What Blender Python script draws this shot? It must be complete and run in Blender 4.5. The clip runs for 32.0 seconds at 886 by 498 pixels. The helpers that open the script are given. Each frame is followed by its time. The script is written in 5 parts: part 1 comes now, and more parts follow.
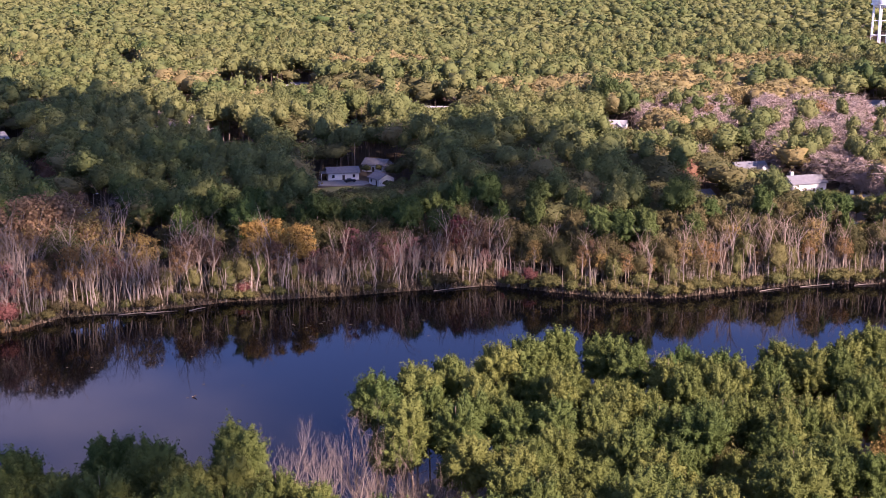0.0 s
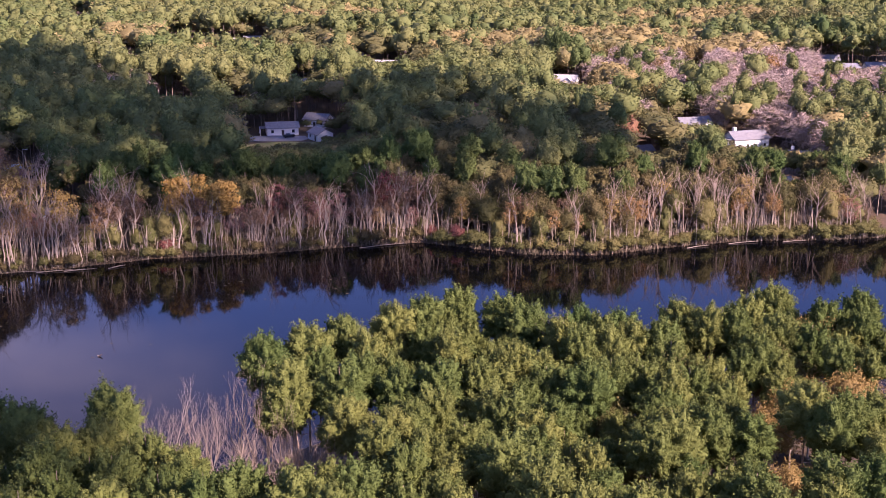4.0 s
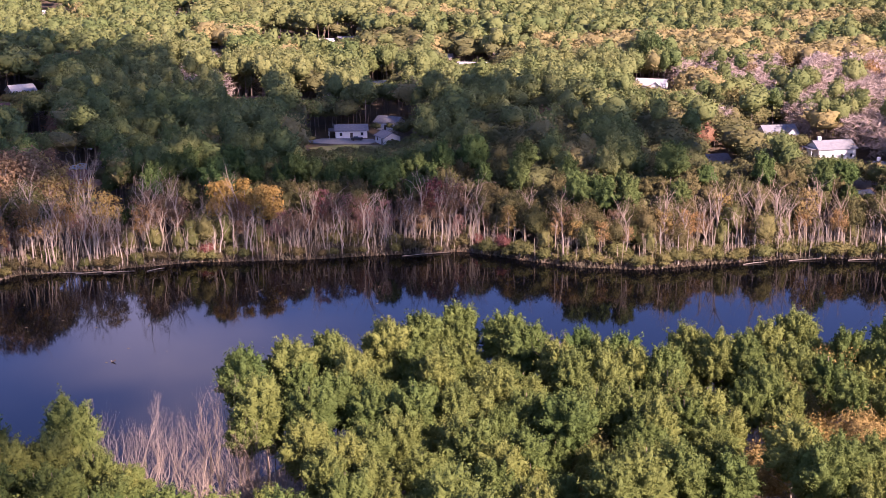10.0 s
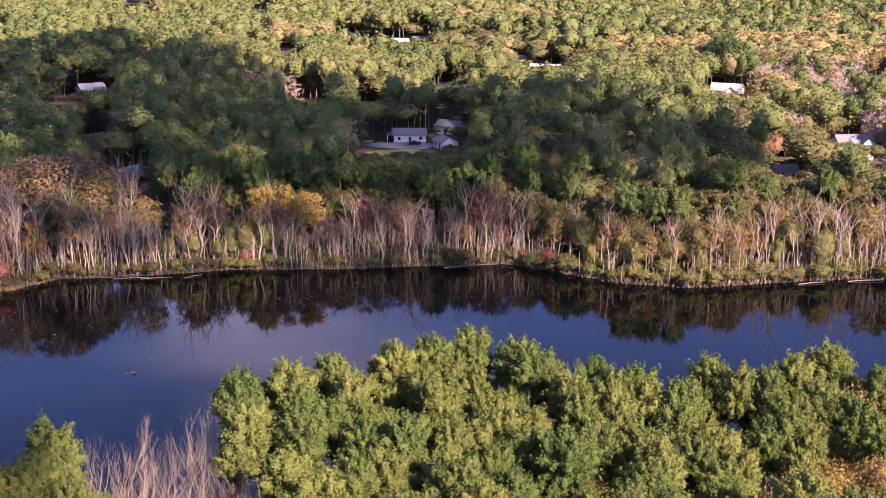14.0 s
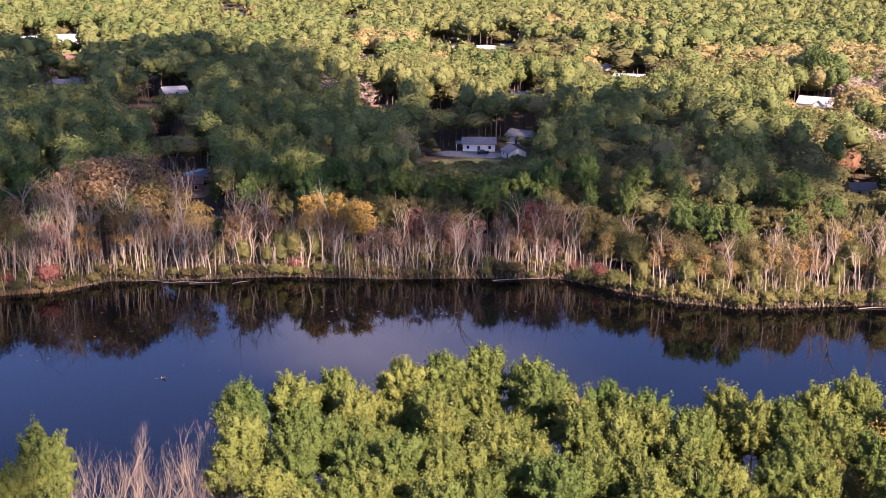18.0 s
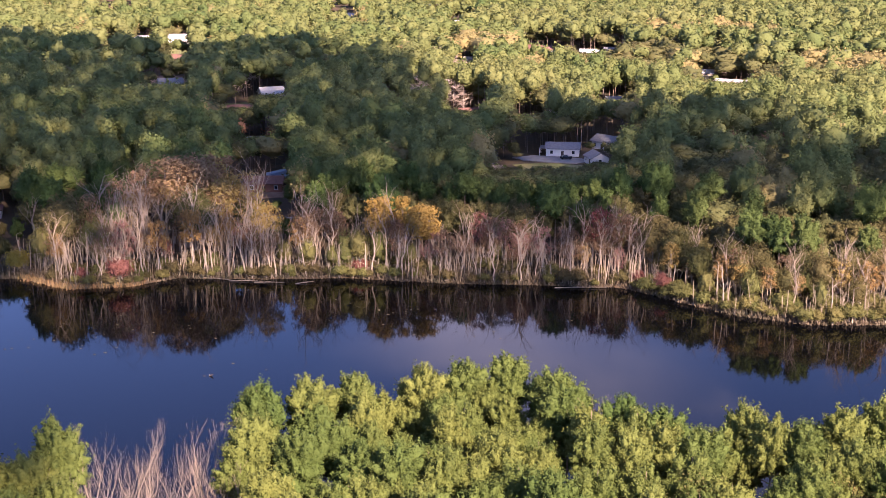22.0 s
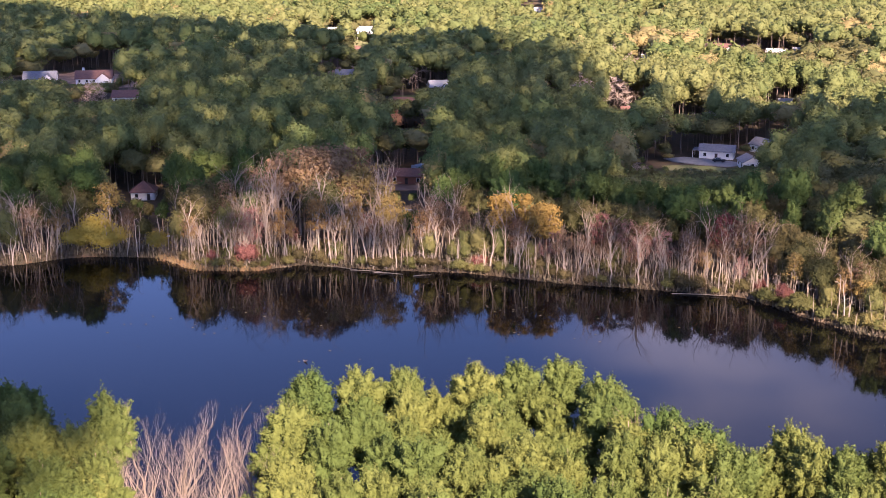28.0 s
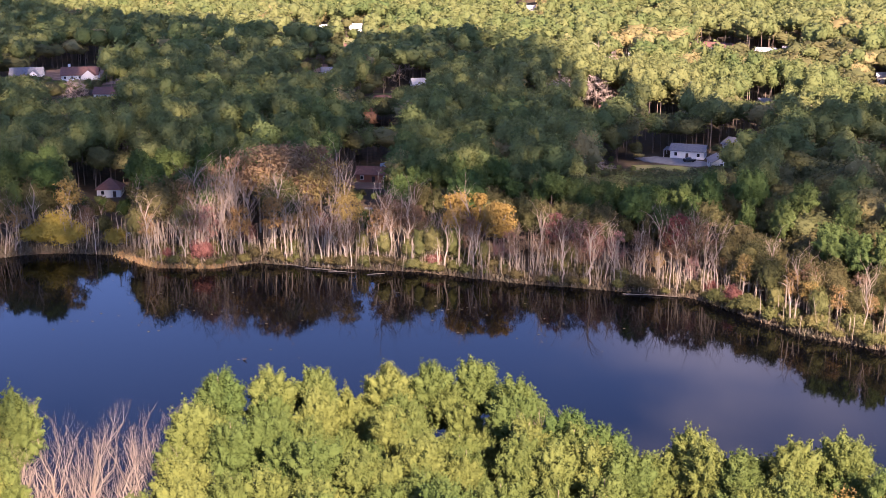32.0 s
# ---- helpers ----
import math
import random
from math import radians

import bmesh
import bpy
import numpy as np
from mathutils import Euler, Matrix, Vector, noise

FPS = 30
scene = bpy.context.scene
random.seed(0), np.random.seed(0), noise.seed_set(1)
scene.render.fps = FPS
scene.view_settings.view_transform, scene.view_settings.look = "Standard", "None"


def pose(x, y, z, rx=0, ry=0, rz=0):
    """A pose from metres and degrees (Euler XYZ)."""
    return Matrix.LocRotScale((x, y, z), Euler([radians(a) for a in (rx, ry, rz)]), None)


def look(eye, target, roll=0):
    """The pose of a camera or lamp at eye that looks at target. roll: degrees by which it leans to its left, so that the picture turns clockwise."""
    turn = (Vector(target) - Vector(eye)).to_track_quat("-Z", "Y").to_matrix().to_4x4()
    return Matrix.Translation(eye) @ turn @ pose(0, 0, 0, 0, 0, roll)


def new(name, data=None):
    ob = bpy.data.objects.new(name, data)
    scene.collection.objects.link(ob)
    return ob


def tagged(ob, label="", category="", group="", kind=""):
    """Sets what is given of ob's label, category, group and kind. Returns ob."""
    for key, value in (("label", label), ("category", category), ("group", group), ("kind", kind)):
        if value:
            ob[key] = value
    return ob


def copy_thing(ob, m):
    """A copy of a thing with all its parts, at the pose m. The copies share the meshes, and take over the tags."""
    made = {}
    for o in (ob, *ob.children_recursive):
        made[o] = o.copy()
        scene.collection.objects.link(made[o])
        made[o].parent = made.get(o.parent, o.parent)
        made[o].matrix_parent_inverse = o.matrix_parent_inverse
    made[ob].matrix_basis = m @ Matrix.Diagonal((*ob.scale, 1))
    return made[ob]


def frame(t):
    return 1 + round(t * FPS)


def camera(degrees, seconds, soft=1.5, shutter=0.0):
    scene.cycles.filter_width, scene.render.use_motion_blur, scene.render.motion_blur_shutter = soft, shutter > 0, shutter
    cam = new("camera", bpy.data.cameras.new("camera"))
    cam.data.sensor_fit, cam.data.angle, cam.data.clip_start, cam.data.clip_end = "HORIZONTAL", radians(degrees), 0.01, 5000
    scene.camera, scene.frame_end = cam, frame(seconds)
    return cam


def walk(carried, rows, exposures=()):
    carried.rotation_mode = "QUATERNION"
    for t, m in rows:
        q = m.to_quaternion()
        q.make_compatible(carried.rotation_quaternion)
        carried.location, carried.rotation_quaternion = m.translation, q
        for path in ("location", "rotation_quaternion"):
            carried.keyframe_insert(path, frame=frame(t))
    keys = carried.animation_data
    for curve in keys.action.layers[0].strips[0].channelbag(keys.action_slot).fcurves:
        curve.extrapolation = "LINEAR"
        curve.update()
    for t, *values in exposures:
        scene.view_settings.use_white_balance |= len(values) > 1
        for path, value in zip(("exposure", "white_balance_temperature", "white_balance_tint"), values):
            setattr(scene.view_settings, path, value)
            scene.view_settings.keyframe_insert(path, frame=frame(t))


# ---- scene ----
cam = camera(39.2, 32.0, soft=0.9)
PATH = [
    (0, pose(0.00, -0.00, 89.95, 77.054, 0, -3.842) @ pose(0, 0, 0, 0, 0, -0.132)),
    (0.5, pose(1.83, 0.43, 89.93, 77.057, 0, -4.173) @ pose(0, 0, 0, 0, 0, -0.011)),
    (1, pose(3.67, 0.85, 89.93, 77.056, 0, -4.494) @ pose(0, 0, 0, 0, 0, 0.047)),
    (1.5, pose(5.44, 1.23, 89.93, 76.842, 0, -4.727) @ pose(0, 0, 0, 0, 0, 0.082)),
    (2, pose(7.25, 1.53, 89.90, 76.403, 0, -4.870) @ pose(0, 0, 0, 0, 0, 0.151)),
    (2.5, pose(9.10, 1.74, 89.86, 75.871, 0, -4.975) @ pose(0, 0, 0, 0, 0, 0.047)),
    (3, pose(11.01, 1.88, 89.86, 75.376, 0, -4.951) @ pose(0, 0, 0, 0, 0, 0.056)),
    (3.5, pose(12.95, 2.02, 89.88, 74.937, 0, -4.923) @ pose(0, 0, 0, 0, 0, 0.105)),
    (5.5, pose(21.17, 2.80, 89.77, 75.033, 0, -3.965) @ pose(0, 0, 0, 0, 0, -0.028)),
    (6, pose(23.11, 3.34, 89.74, 75.044, 0, -3.461) @ pose(0, 0, 0, 0, 0, 0.046)),
    (7, pose(27.00, 4.64, 89.64, 75.032, 0, -2.216) @ pose(0, 0, 0, 0, 0, -0.048)),
    (8, pose(30.74, 6.48, 89.78, 74.997, 0, -1.068) @ pose(0, 0, 0, 0, 0, -0.055)),
    (9, pose(34.37, 8.62, 90.00, 74.963, 0, -0.000) @ pose(0, 0, 0, 0, 0, -0.070)),
    (10, pose(37.74, 10.71, 90.20, 74.928, 0, 1.163) @ pose(0, 0, 0, 0, 0, -0.132)),
    (11, pose(41.11, 13.12, 90.41, 74.927, 0, 2.456) @ pose(0, 0, 0, 0, 0, -0.133)),
    (12, pose(44.32, 15.79, 90.79, 74.886, 0, 3.635) @ pose(0, 0, 0, 0, 0, -0.129)),
    (13, pose(47.59, 18.59, 91.28, 74.817, 0, 4.578) @ pose(0, 0, 0, 0, 0, -0.186)),
    (14, pose(51.08, 21.09, 91.87, 74.759, 0, 5.649) @ pose(0, 0, 0, 0, 0, -0.150)),
    (14.5, pose(52.87, 22.26, 92.09, 74.735, 0, 6.232) @ pose(0, 0, 0, 0, 0, -0.069)),
    (16.5, pose(59.99, 25.80, 91.87, 75.059, 0, 8.856) @ pose(0, 0, 0, 0, 0, 0.041)),
    (17, pose(61.79, 26.57, 91.98, 75.039, 0, 9.439) @ pose(0, 0, 0, 0, 0, 0.107)),
    (18, pose(65.55, 27.92, 92.25, 75.027, 0, 10.752) @ pose(0, 0, 0, 0, 0, 0.059)),
    (19, pose(69.20, 29.25, 92.55, 75.004, 0, 12.104) @ pose(0, 0, 0, 0, 0, -0.007)),
    (20, pose(73.21, 30.53, 92.82, 74.974, 0, 13.592) @ pose(0, 0, 0, 0, 0, -0.072)),
    (21, pose(77.10, 31.82, 93.03, 75.073, 0, 14.891) @ pose(0, 0, 0, 0, 0, -0.001)),
    (22, pose(81.08, 32.72, 93.14, 75.065, 0, 16.680) @ pose(0, 0, 0, 0, 0, -0.042)),
    (22.5, pose(83.06, 33.27, 93.16, 75.046, 0, 17.934) @ pose(0, 0, 0, 0, 0, -0.079)),
    (23, pose(85.00, 33.89, 93.19, 75.028, 0, 19.252) @ pose(0, 0, 0, 0, 0, -0.073)),
    (24, pose(88.89, 35.36, 93.28, 74.986, 0, 21.522) @ pose(0, 0, 0, 0, 0, -0.087)),
    (25, pose(92.76, 36.83, 93.49, 74.932, 0, 23.485) @ pose(0, 0, 0, 0, 0, -0.089)),
    (26, pose(96.73, 38.37, 93.65, 74.884, 0, 25.026) @ pose(0, 0, 0, 0, 0, -0.098)),
    (26.5, pose(98.77, 39.32, 93.72, 74.862, 0, 25.597) @ pose(0, 0, 0, 0, 0, -0.110)),
    (28.5, pose(106.12, 42.86, 94.01, 74.766, 0, 27.067) @ pose(0, 0, 0, 0, 0, -0.007)),
    (29, pose(107.89, 43.70, 94.12, 74.743, 0, 27.229) @ pose(0, 0, 0, 0, 0, -0.027)),
    (30, pose(111.46, 45.41, 94.30, 74.696, 0, 27.445) @ pose(0, 0, 0, 0, 0, 0.040)),
    (31, pose(115.22, 47.47, 94.45, 74.659, 0, 27.572) @ pose(0, 0, 0, 0, 0, 0.088)),
    (32, pose(119.05, 49.57, 94.56, 74.641, 0, 27.582) @ pose(0, 0, 0, 0, 0, 0.112)),
]
walk(cam, PATH, [(0, 1.50, 6300, 52), (6, 1.73, 6200, 55), (12, 1.85, 6500, 48), (20, 2.0, 6700, 39), (32, 2.06, 6600, 38)])

# ---- light ----
SUN_AZ, SUN_EL = radians(130), radians(31)   # azimuth clockwise from +y
SUN_DIR = Vector((math.sin(SUN_AZ) * math.cos(SUN_EL), math.cos(SUN_AZ) * math.cos(SUN_EL), math.sin(SUN_EL)))
sun_data = bpy.data.lights.new("sun", "SUN")
sun_data.energy, sun_data.angle, sun_data.color = 5.0, radians(0.6), (1.0, 0.88, 0.70)
sun = new("sun", sun_data)
sun.matrix_world = look(SUN_DIR * 500, (0, 0, 0))

world = bpy.data.worlds.new("world")
scene.world = world
world.use_nodes = True
wn, wl = world.node_tree.nodes, world.node_tree.links
sky = wn.new("ShaderNodeTexSky")
sky.sky_type, sky.sun_disc, sky.sun_elevation, sky.sun_rotation = "NISHITA", False, SUN_EL, SUN_AZ
sky.altitude, sky.air_density, sky.dust_density, sky.ozone_density = 1500, 0.8, 0.1, 6.0
wn["Background"].inputs[1].default_value = 0.1
wcoord = wn.new("ShaderNodeTexCoord")
wnoise = wn.new("ShaderNodeTexNoise")
wnoise.inputs["Scale"].default_value, wnoise.inputs["Detail"].default_value = 3.5, 6
wmap = wn.new("ShaderNodeMapping")
wmap.inputs["Scale"].default_value = (1, 1, 3)
wmap.inputs["Location"].default_value = (0.35, 0.0, 0.2)
wl.new(wcoord.outputs["Generated"], wmap.inputs[0])
wl.new(wmap.outputs[0], wnoise.inputs["Vector"])
wramp = wn.new("ShaderNodeMapRange")
wramp.inputs[1].default_value, wramp.inputs[2].default_value, wramp.inputs[4].default_value = 0.55, 0.72, 0.5
wl.new(wnoise.outputs[0], wramp.inputs[0])
wdist = wn.new("ShaderNodeVectorMath")
wdist.operation = "DISTANCE"
wdist.inputs[1].default_value = (-0.215, 0.915, 0.34)
wl.new(wcoord.outputs["Generated"], wdist.inputs[0])
wbank = wn.new("ShaderNodeMapRange")
wbank.interpolation_type = "SMOOTHSTEP"
wbank.inputs[1].default_value, wbank.inputs[2].default_value, wbank.inputs[3].default_value, wbank.inputs[4].default_value = 0.02, 0.2, 0.45, 0.0
wl.new(wdist.outputs["Value"], wbank.inputs[0])
wsoft = wn.new("ShaderNodeMapRange")
wsoft.inputs[1].default_value, wsoft.inputs[2].default_value = 0.44, 0.62
wl.new(wnoise.outputs[0], wsoft.inputs[0])
wtimes = wn.new("ShaderNodeMath")
wtimes.operation = "MULTIPLY"
wl.new(wbank.outputs[0], wtimes.inputs[0])
wl.new(wsoft.outputs[0], wtimes.inputs[1])
wmost = wn.new("ShaderNodeMath")
wmost.operation = "MAXIMUM"
wl.new(wramp.outputs[0], wmost.inputs[0])
wl.new(wtimes.outputs[0], wmost.inputs[1])
wmix = wn.new("ShaderNodeMix")
wmix.data_type = "RGBA"
wl.new(wmost.outputs[0], wmix.inputs[0])
wblue = wn.new("ShaderNodeMix")
wblue.data_type, wblue.blend_type = "RGBA", "MULTIPLY"
wblue.inputs[0].default_value = 1.0
wblue.inputs[7].default_value = (1.0, 1.0, 1.03, 1)
wl.new(sky.outputs[0], wblue.inputs[6])
wl.new(wblue.outputs[2], wmix.inputs[6])
wmix.inputs[7].default_value = (7.5, 7.2, 7.4, 1)
wl.new(wmix.outputs[2], wn["Background"].inputs[0])

# ---- materials ----


def material(name, colour, rough=0.85, vary=(), bump=0.0, bump_scale=1.0, spec=0.3, metal=0.0):
    """A Principled material. vary: rows of (kind, scale, colour to mix in, amount)."""
    m = bpy.data.materials.new(name)
    m.use_nodes = True
    nodes, links = m.node_tree.nodes, m.node_tree.links
    p = nodes["Principled BSDF"]
    p.inputs["Roughness"].default_value = rough
    p.inputs["Metallic"].default_value = metal
    p.inputs["Specular IOR Level"].default_value = spec
    rgb = nodes.new("ShaderNodeRGB")
    rgb.outputs[0].default_value = (*colour, 1)
    out = rgb.outputs[0]
    geo = nodes.new("ShaderNodeNewGeometry")
    for kind, scale, other, amount in vary:
        if kind == "island":
            fac = geo.outputs["Random Per Island"]
        elif kind == "object":
            fac = nodes.new("ShaderNodeObjectInfo").outputs["Random"]
        elif kind == "tone":
            tex = nodes.new("ShaderNodeAttribute")
            tex.attribute_name = "tone"
            fac = tex.outputs["Fac"]
        elif kind == "cell":
            tex = nodes.new("ShaderNodeTexVoronoi")
            tex.voronoi_dimensions = "2D"
            tex.inputs["Scale"].default_value = scale
            links.new(geo.outputs["Position"], tex.inputs["Vector"])
            sep = nodes.new("ShaderNodeSeparateColor")
            links.new(tex.outputs["Color"], sep.inputs[0])
            fac = sep.outputs[0]
        else:
            tex = nodes.new("ShaderNodeTexNoise")
            tex.inputs["Scale"].default_value = scale
            tex.inputs["Detail"].default_value = 4
            links.new(geo.outputs["Position"], tex.inputs["Vector"])
            ramp = nodes.new("ShaderNodeMapRange")
            ramp.inputs[1].default_value, ramp.inputs[2].default_value = 0.35, 0.65
            links.new(tex.outputs[0], ramp.inputs[0])
            fac = ramp.outputs[0]
        mul = nodes.new("ShaderNodeMath")
        mul.operation = "MULTIPLY"
        mul.inputs[1].default_value = amount
        links.new(fac, mul.inputs[0])
        mix = nodes.new("ShaderNodeMix")
        mix.data_type = "RGBA"
        links.new(mul.outputs[0], mix.inputs[0])
        links.new(out, mix.inputs[6])
        mix.inputs[7].default_value = (*other, 1)
        out = mix.outputs[2]
    links.new(out, p.inputs["Base Color"])
    if bump:
        tex = nodes.new("ShaderNodeTexNoise")
        tex.inputs["Scale"].default_value = bump_scale
        tex.inputs["Detail"].default_value = 5
        links.new(geo.outputs["Position"], tex.inputs["Vector"])
        b = nodes.new("ShaderNodeBump")
        b.inputs["Strength"].default_value = bump
        links.new(tex.outputs[0], b.inputs["Height"])
        links.new(b.outputs[0], p.inputs["Normal"])
    return m


def foliage(name, colour, other, spread, woods=False, far=None, thin=0.18):
    """Leaves that differ from tree to tree and let some light through."""
    rows = [("noise", 0.05, other, 0.3)]
    if woods:
        rows.append(("tone", 0, other, 0.8))
        rows.append(("noise", 0.012, far or other, 0.55))
    else:
        rows.append(("object", 0, other, 0.85))
    rows.append(("island", 0, spread, 0.16))
    # Dark grain painted in for the shaded gaps between leaf tufts.
    rows.append(("noise", 1.3, tuple(0.55 * c for c in colour), 0.3))
    m = material(name, colour, 0.8, rows, 0.8, 2.2, spec=0.06)
    nodes, links = m.node_tree.nodes, m.node_tree.links
    bump = next(n for n in nodes if n.bl_idname == "ShaderNodeBump")
    bump.inputs["Distance"].default_value = 0.3
    p = nodes["Principled BSDF"]
    through_leaf = nodes.new("ShaderNodeBsdfTranslucent")
    links.new(p.inputs["Base Color"].links[0].from_socket, through_leaf.inputs["Color"])
    mix = nodes.new("ShaderNodeMixShader")
    mix.inputs[0].default_value = thin
    links.new(p.outputs[0], mix.inputs[1])
    links.new(through_leaf.outputs[0], mix.inputs[2])
    links.new(mix.outputs[0], nodes["Material Output"].inputs["Surface"])
    return m


PINE = foliage("pine_needles", (0.052, 0.094, 0.024), (0.172, 0.182, 0.046), (0.14, 0.16, 0.045))
PINE_WOOD = foliage("pine_woods", (0.060, 0.104, 0.032), (0.170, 0.180, 0.060), (0.16, 0.178, 0.06), True, (0.205, 0.198, 0.072))
# Darker copy of the pine green: cloud shade is put into the colour.
SHADED_PINE = foliage("shaded_pine_needles", (0.046, 0.088, 0.024), (0.100, 0.124, 0.036), (0.11, 0.13, 0.04))
BANK_OAK = foliage("bank_oak_leaves", (0.070, 0.078, 0.027), (0.130, 0.102, 0.042), (0.13, 0.11, 0.05))
OAK_WOOD = foliage("oak_woods", (0.080, 0.090, 0.032), (0.165, 0.138, 0.056), (0.15, 0.13, 0.06), True, (0.10, 0.112, 0.042))
GOLD = foliage("golden_leaves", (0.28, 0.19, 0.055), (0.24, 0.18, 0.07), (0.34, 0.24, 0.09))
GOLD_WOOD = foliage("golden_woods", (0.225, 0.19, 0.075), (0.19, 0.18, 0.075), (0.29, 0.25, 0.10), True, (0.30, 0.21, 0.085))
YELLOW = foliage("yellow_leaves", (0.36, 0.28, 0.05), (0.33, 0.24, 0.05), (0.40, 0.32, 0.08))
TANNED = foliage("tan_leaves", (0.25, 0.165, 0.085), (0.22, 0.13, 0.075), (0.28, 0.19, 0.10))
RUSSET = foliage("russet_leaves", (0.19, 0.10, 0.055), (0.18, 0.125, 0.075), (0.22, 0.14, 0.09))
RED = foliage("red_leaves", (0.185, 0.056, 0.045), (0.195, 0.095, 0.075), (0.215, 0.095, 0.075))
DULL_SHRUB = foliage("dull_shrub_leaves", (0.085, 0.075, 0.030), (0.13, 0.095, 0.045), (0.11, 0.10, 0.04))
SHRUB = foliage("shrub_leaves", (0.10, 0.11, 0.035), (0.17, 0.14, 0.05), (0.14, 0.14, 0.055))
BARE_WOOD = material("bare_woods", (0.32, 0.255, 0.205), 0.95, [("cell", 0.1, (0.38, 0.285, 0.225), 0.9), ("island", 0, (0.22, 0.17, 0.14), 0.6)])
TRUNKS = material("wood_trunks", (0.13, 0.095, 0.075), 0.95, [("cell", 0.2, (0.20, 0.16, 0.13), 0.9)])
BROWN_TWIG = material("brown_bare_bark", (0.27, 0.205, 0.145), 0.95, [("object", 0, (0.36, 0.29, 0.22), 0.9), ("island", 0, (0.20, 0.145, 0.10), 0.6)])
LOG = material("wet_log", (0.17, 0.14, 0.11), 0.9, [("noise", 0.8, (0.16, 0.13, 0.10), 0.8)], 0.3, 5)
BARK = material("pine_bark", (0.23, 0.165, 0.12), 0.95, [("noise", 0.9, (0.34, 0.26, 0.20), 0.7)], 0.4, 6)
DEAD = material("bare_bark", (0.25, 0.195, 0.14), 0.95, [("object", 0, (0.36, 0.30, 0.225), 0.9), ("noise", 0.6, (0.26, 0.20, 0.17), 0.5)], 0.3, 5)
TWIG = material("twigs", (0.265, 0.20, 0.14), 0.95, [("object", 0, (0.36, 0.285, 0.21), 0.9), ("island", 0, (0.19, 0.14, 0.11), 0.6)])
THICKET = material("thicket_bark", (0.185, 0.145, 0.10), 0.95, [("island", 0, (0.29, 0.235, 0.17), 0.8)])
EARTH = material("forest_floor", (0.065, 0.045, 0.028), 0.95, [("noise", 0.03, (0.15, 0.09, 0.05), 0.7), ("noise", 0.6, (0.05, 0.045, 0.025), 0.7)], 0.5, 2)
WHITE = material("white_siding", (0.72, 0.71, 0.68), 0.6, [("noise", 0.7, (0.66, 0.65, 0.62), 0.5)])
TAN = material("tan_siding", (0.52, 0.44, 0.34), 0.7, [("noise", 0.7, (0.42, 0.36, 0.28), 0.5)])
BRICK = material("red_brick", (0.30, 0.13, 0.09), 0.9, [("noise", 0.8, (0.22, 0.10, 0.07), 0.7)], 0.3, 8)
GREY_ROOF = material("grey_shingles", (0.20, 0.20, 0.205), 0.9, [("noise", 1.2, (0.13, 0.13, 0.14), 0.7)], 0.3, 10)
BROWN_ROOF = material("brown_shingles", (0.20, 0.10, 0.075), 0.9, [("noise", 1.2, (0.13, 0.07, 0.06), 0.7)], 0.3, 10)
PALE_ROOF = material("pale_roof", (0.34, 0.33, 0.32), 0.6, [("noise", 1.2, (0.42, 0.42, 0.43), 0.6)])
GLASS = material("window_glass", (0.02, 0.025, 0.03), 0.08, spec=0.6)
DARK = material("dark_door", (0.06, 0.045, 0.04), 0.6)
STEEL = material("white_painted_steel", (0.78, 0.79, 0.80), 0.45, [("noise", 0.5, (0.62, 0.62, 0.62), 0.5)])
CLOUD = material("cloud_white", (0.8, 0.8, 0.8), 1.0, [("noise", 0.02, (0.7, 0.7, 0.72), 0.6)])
CLAY = material("red_clay", (0.22, 0.125, 0.08), 0.95, [("noise", 0.25, (0.38, 0.24, 0.16), 0.8)], 0.3, 2)
LAWN = material("mown_grass", (0.13, 0.15, 0.04), 0.9, [("noise", 0.15, (0.22, 0.19, 0.08), 0.8)], 0.4, 6)
REED = material("marsh_grass", (0.22, 0.12, 0.055), 0.9, [("noise", 0.3, (0.16, 0.13, 0.05), 0.8), ("island", 0, (0.28, 0.18, 0.09), 0.6)])
BRUSH = material("bank_brush", (0.045, 0.042, 0.02), 0.9, [("noise", 0.08, (0.12, 0.085, 0.05), 0.9), ("island", 0, (0.17, 0.13, 0.09), 0.6)])
PAD = material("lily_pads", (0.05, 0.048, 0.025), 0.7, [("island", 0, (0.10, 0.08, 0.05), 0.8)], spec=0.1)
BLUE = material("blue_metal", (0.30, 0.42, 0.52), 0.5, [("noise", 0.8, (0.22, 0.32, 0.42), 0.6)])
CAR_DARK = material("dark_car_paint", (0.02, 0.022, 0.026), 0.25, spec=0.6)
CAR_WHITE = material("white_car_paint", (0.75, 0.75, 0.76), 0.25, spec=0.6)
RUBBER = material("tyre_rubber", (0.02, 0.02, 0.02), 0.8)
DRIVE = material("concrete_drive", (0.24, 0.235, 0.225), 0.9, [("noise", 0.4, (0.17, 0.165, 0.16), 0.7)], 0.2, 3)

WATER = bpy.data.materials.new("lake_water")
WATER.use_nodes = True
wnodes, wlinks = WATER.node_tree.nodes, WATER.node_tree.links
wp = wnodes["Principled BSDF"]
wp.inputs["Base Color"].default_value = (0.0012, 0.0014, 0.0018, 1)
wp.inputs["Roughness"].default_value = 0.045
wp.inputs["IOR"].default_value = 1.33
wp.inputs["Specular IOR Level"].default_value = 0.34
# Blue of the mirrored sky, put into the colour of the reflection.
wp.inputs["Specular Tint"].default_value = (0.60, 0.76, 1.0, 1)
wtex = wnodes.new("ShaderNodeTexNoise")
wtex.inputs["Scale"].default_value = 0.35
wtex.inputs["Detail"].default_value = 3
wgeo = wnodes.new("ShaderNodeNewGeometry")
wbump = wnodes.new("ShaderNodeBump")
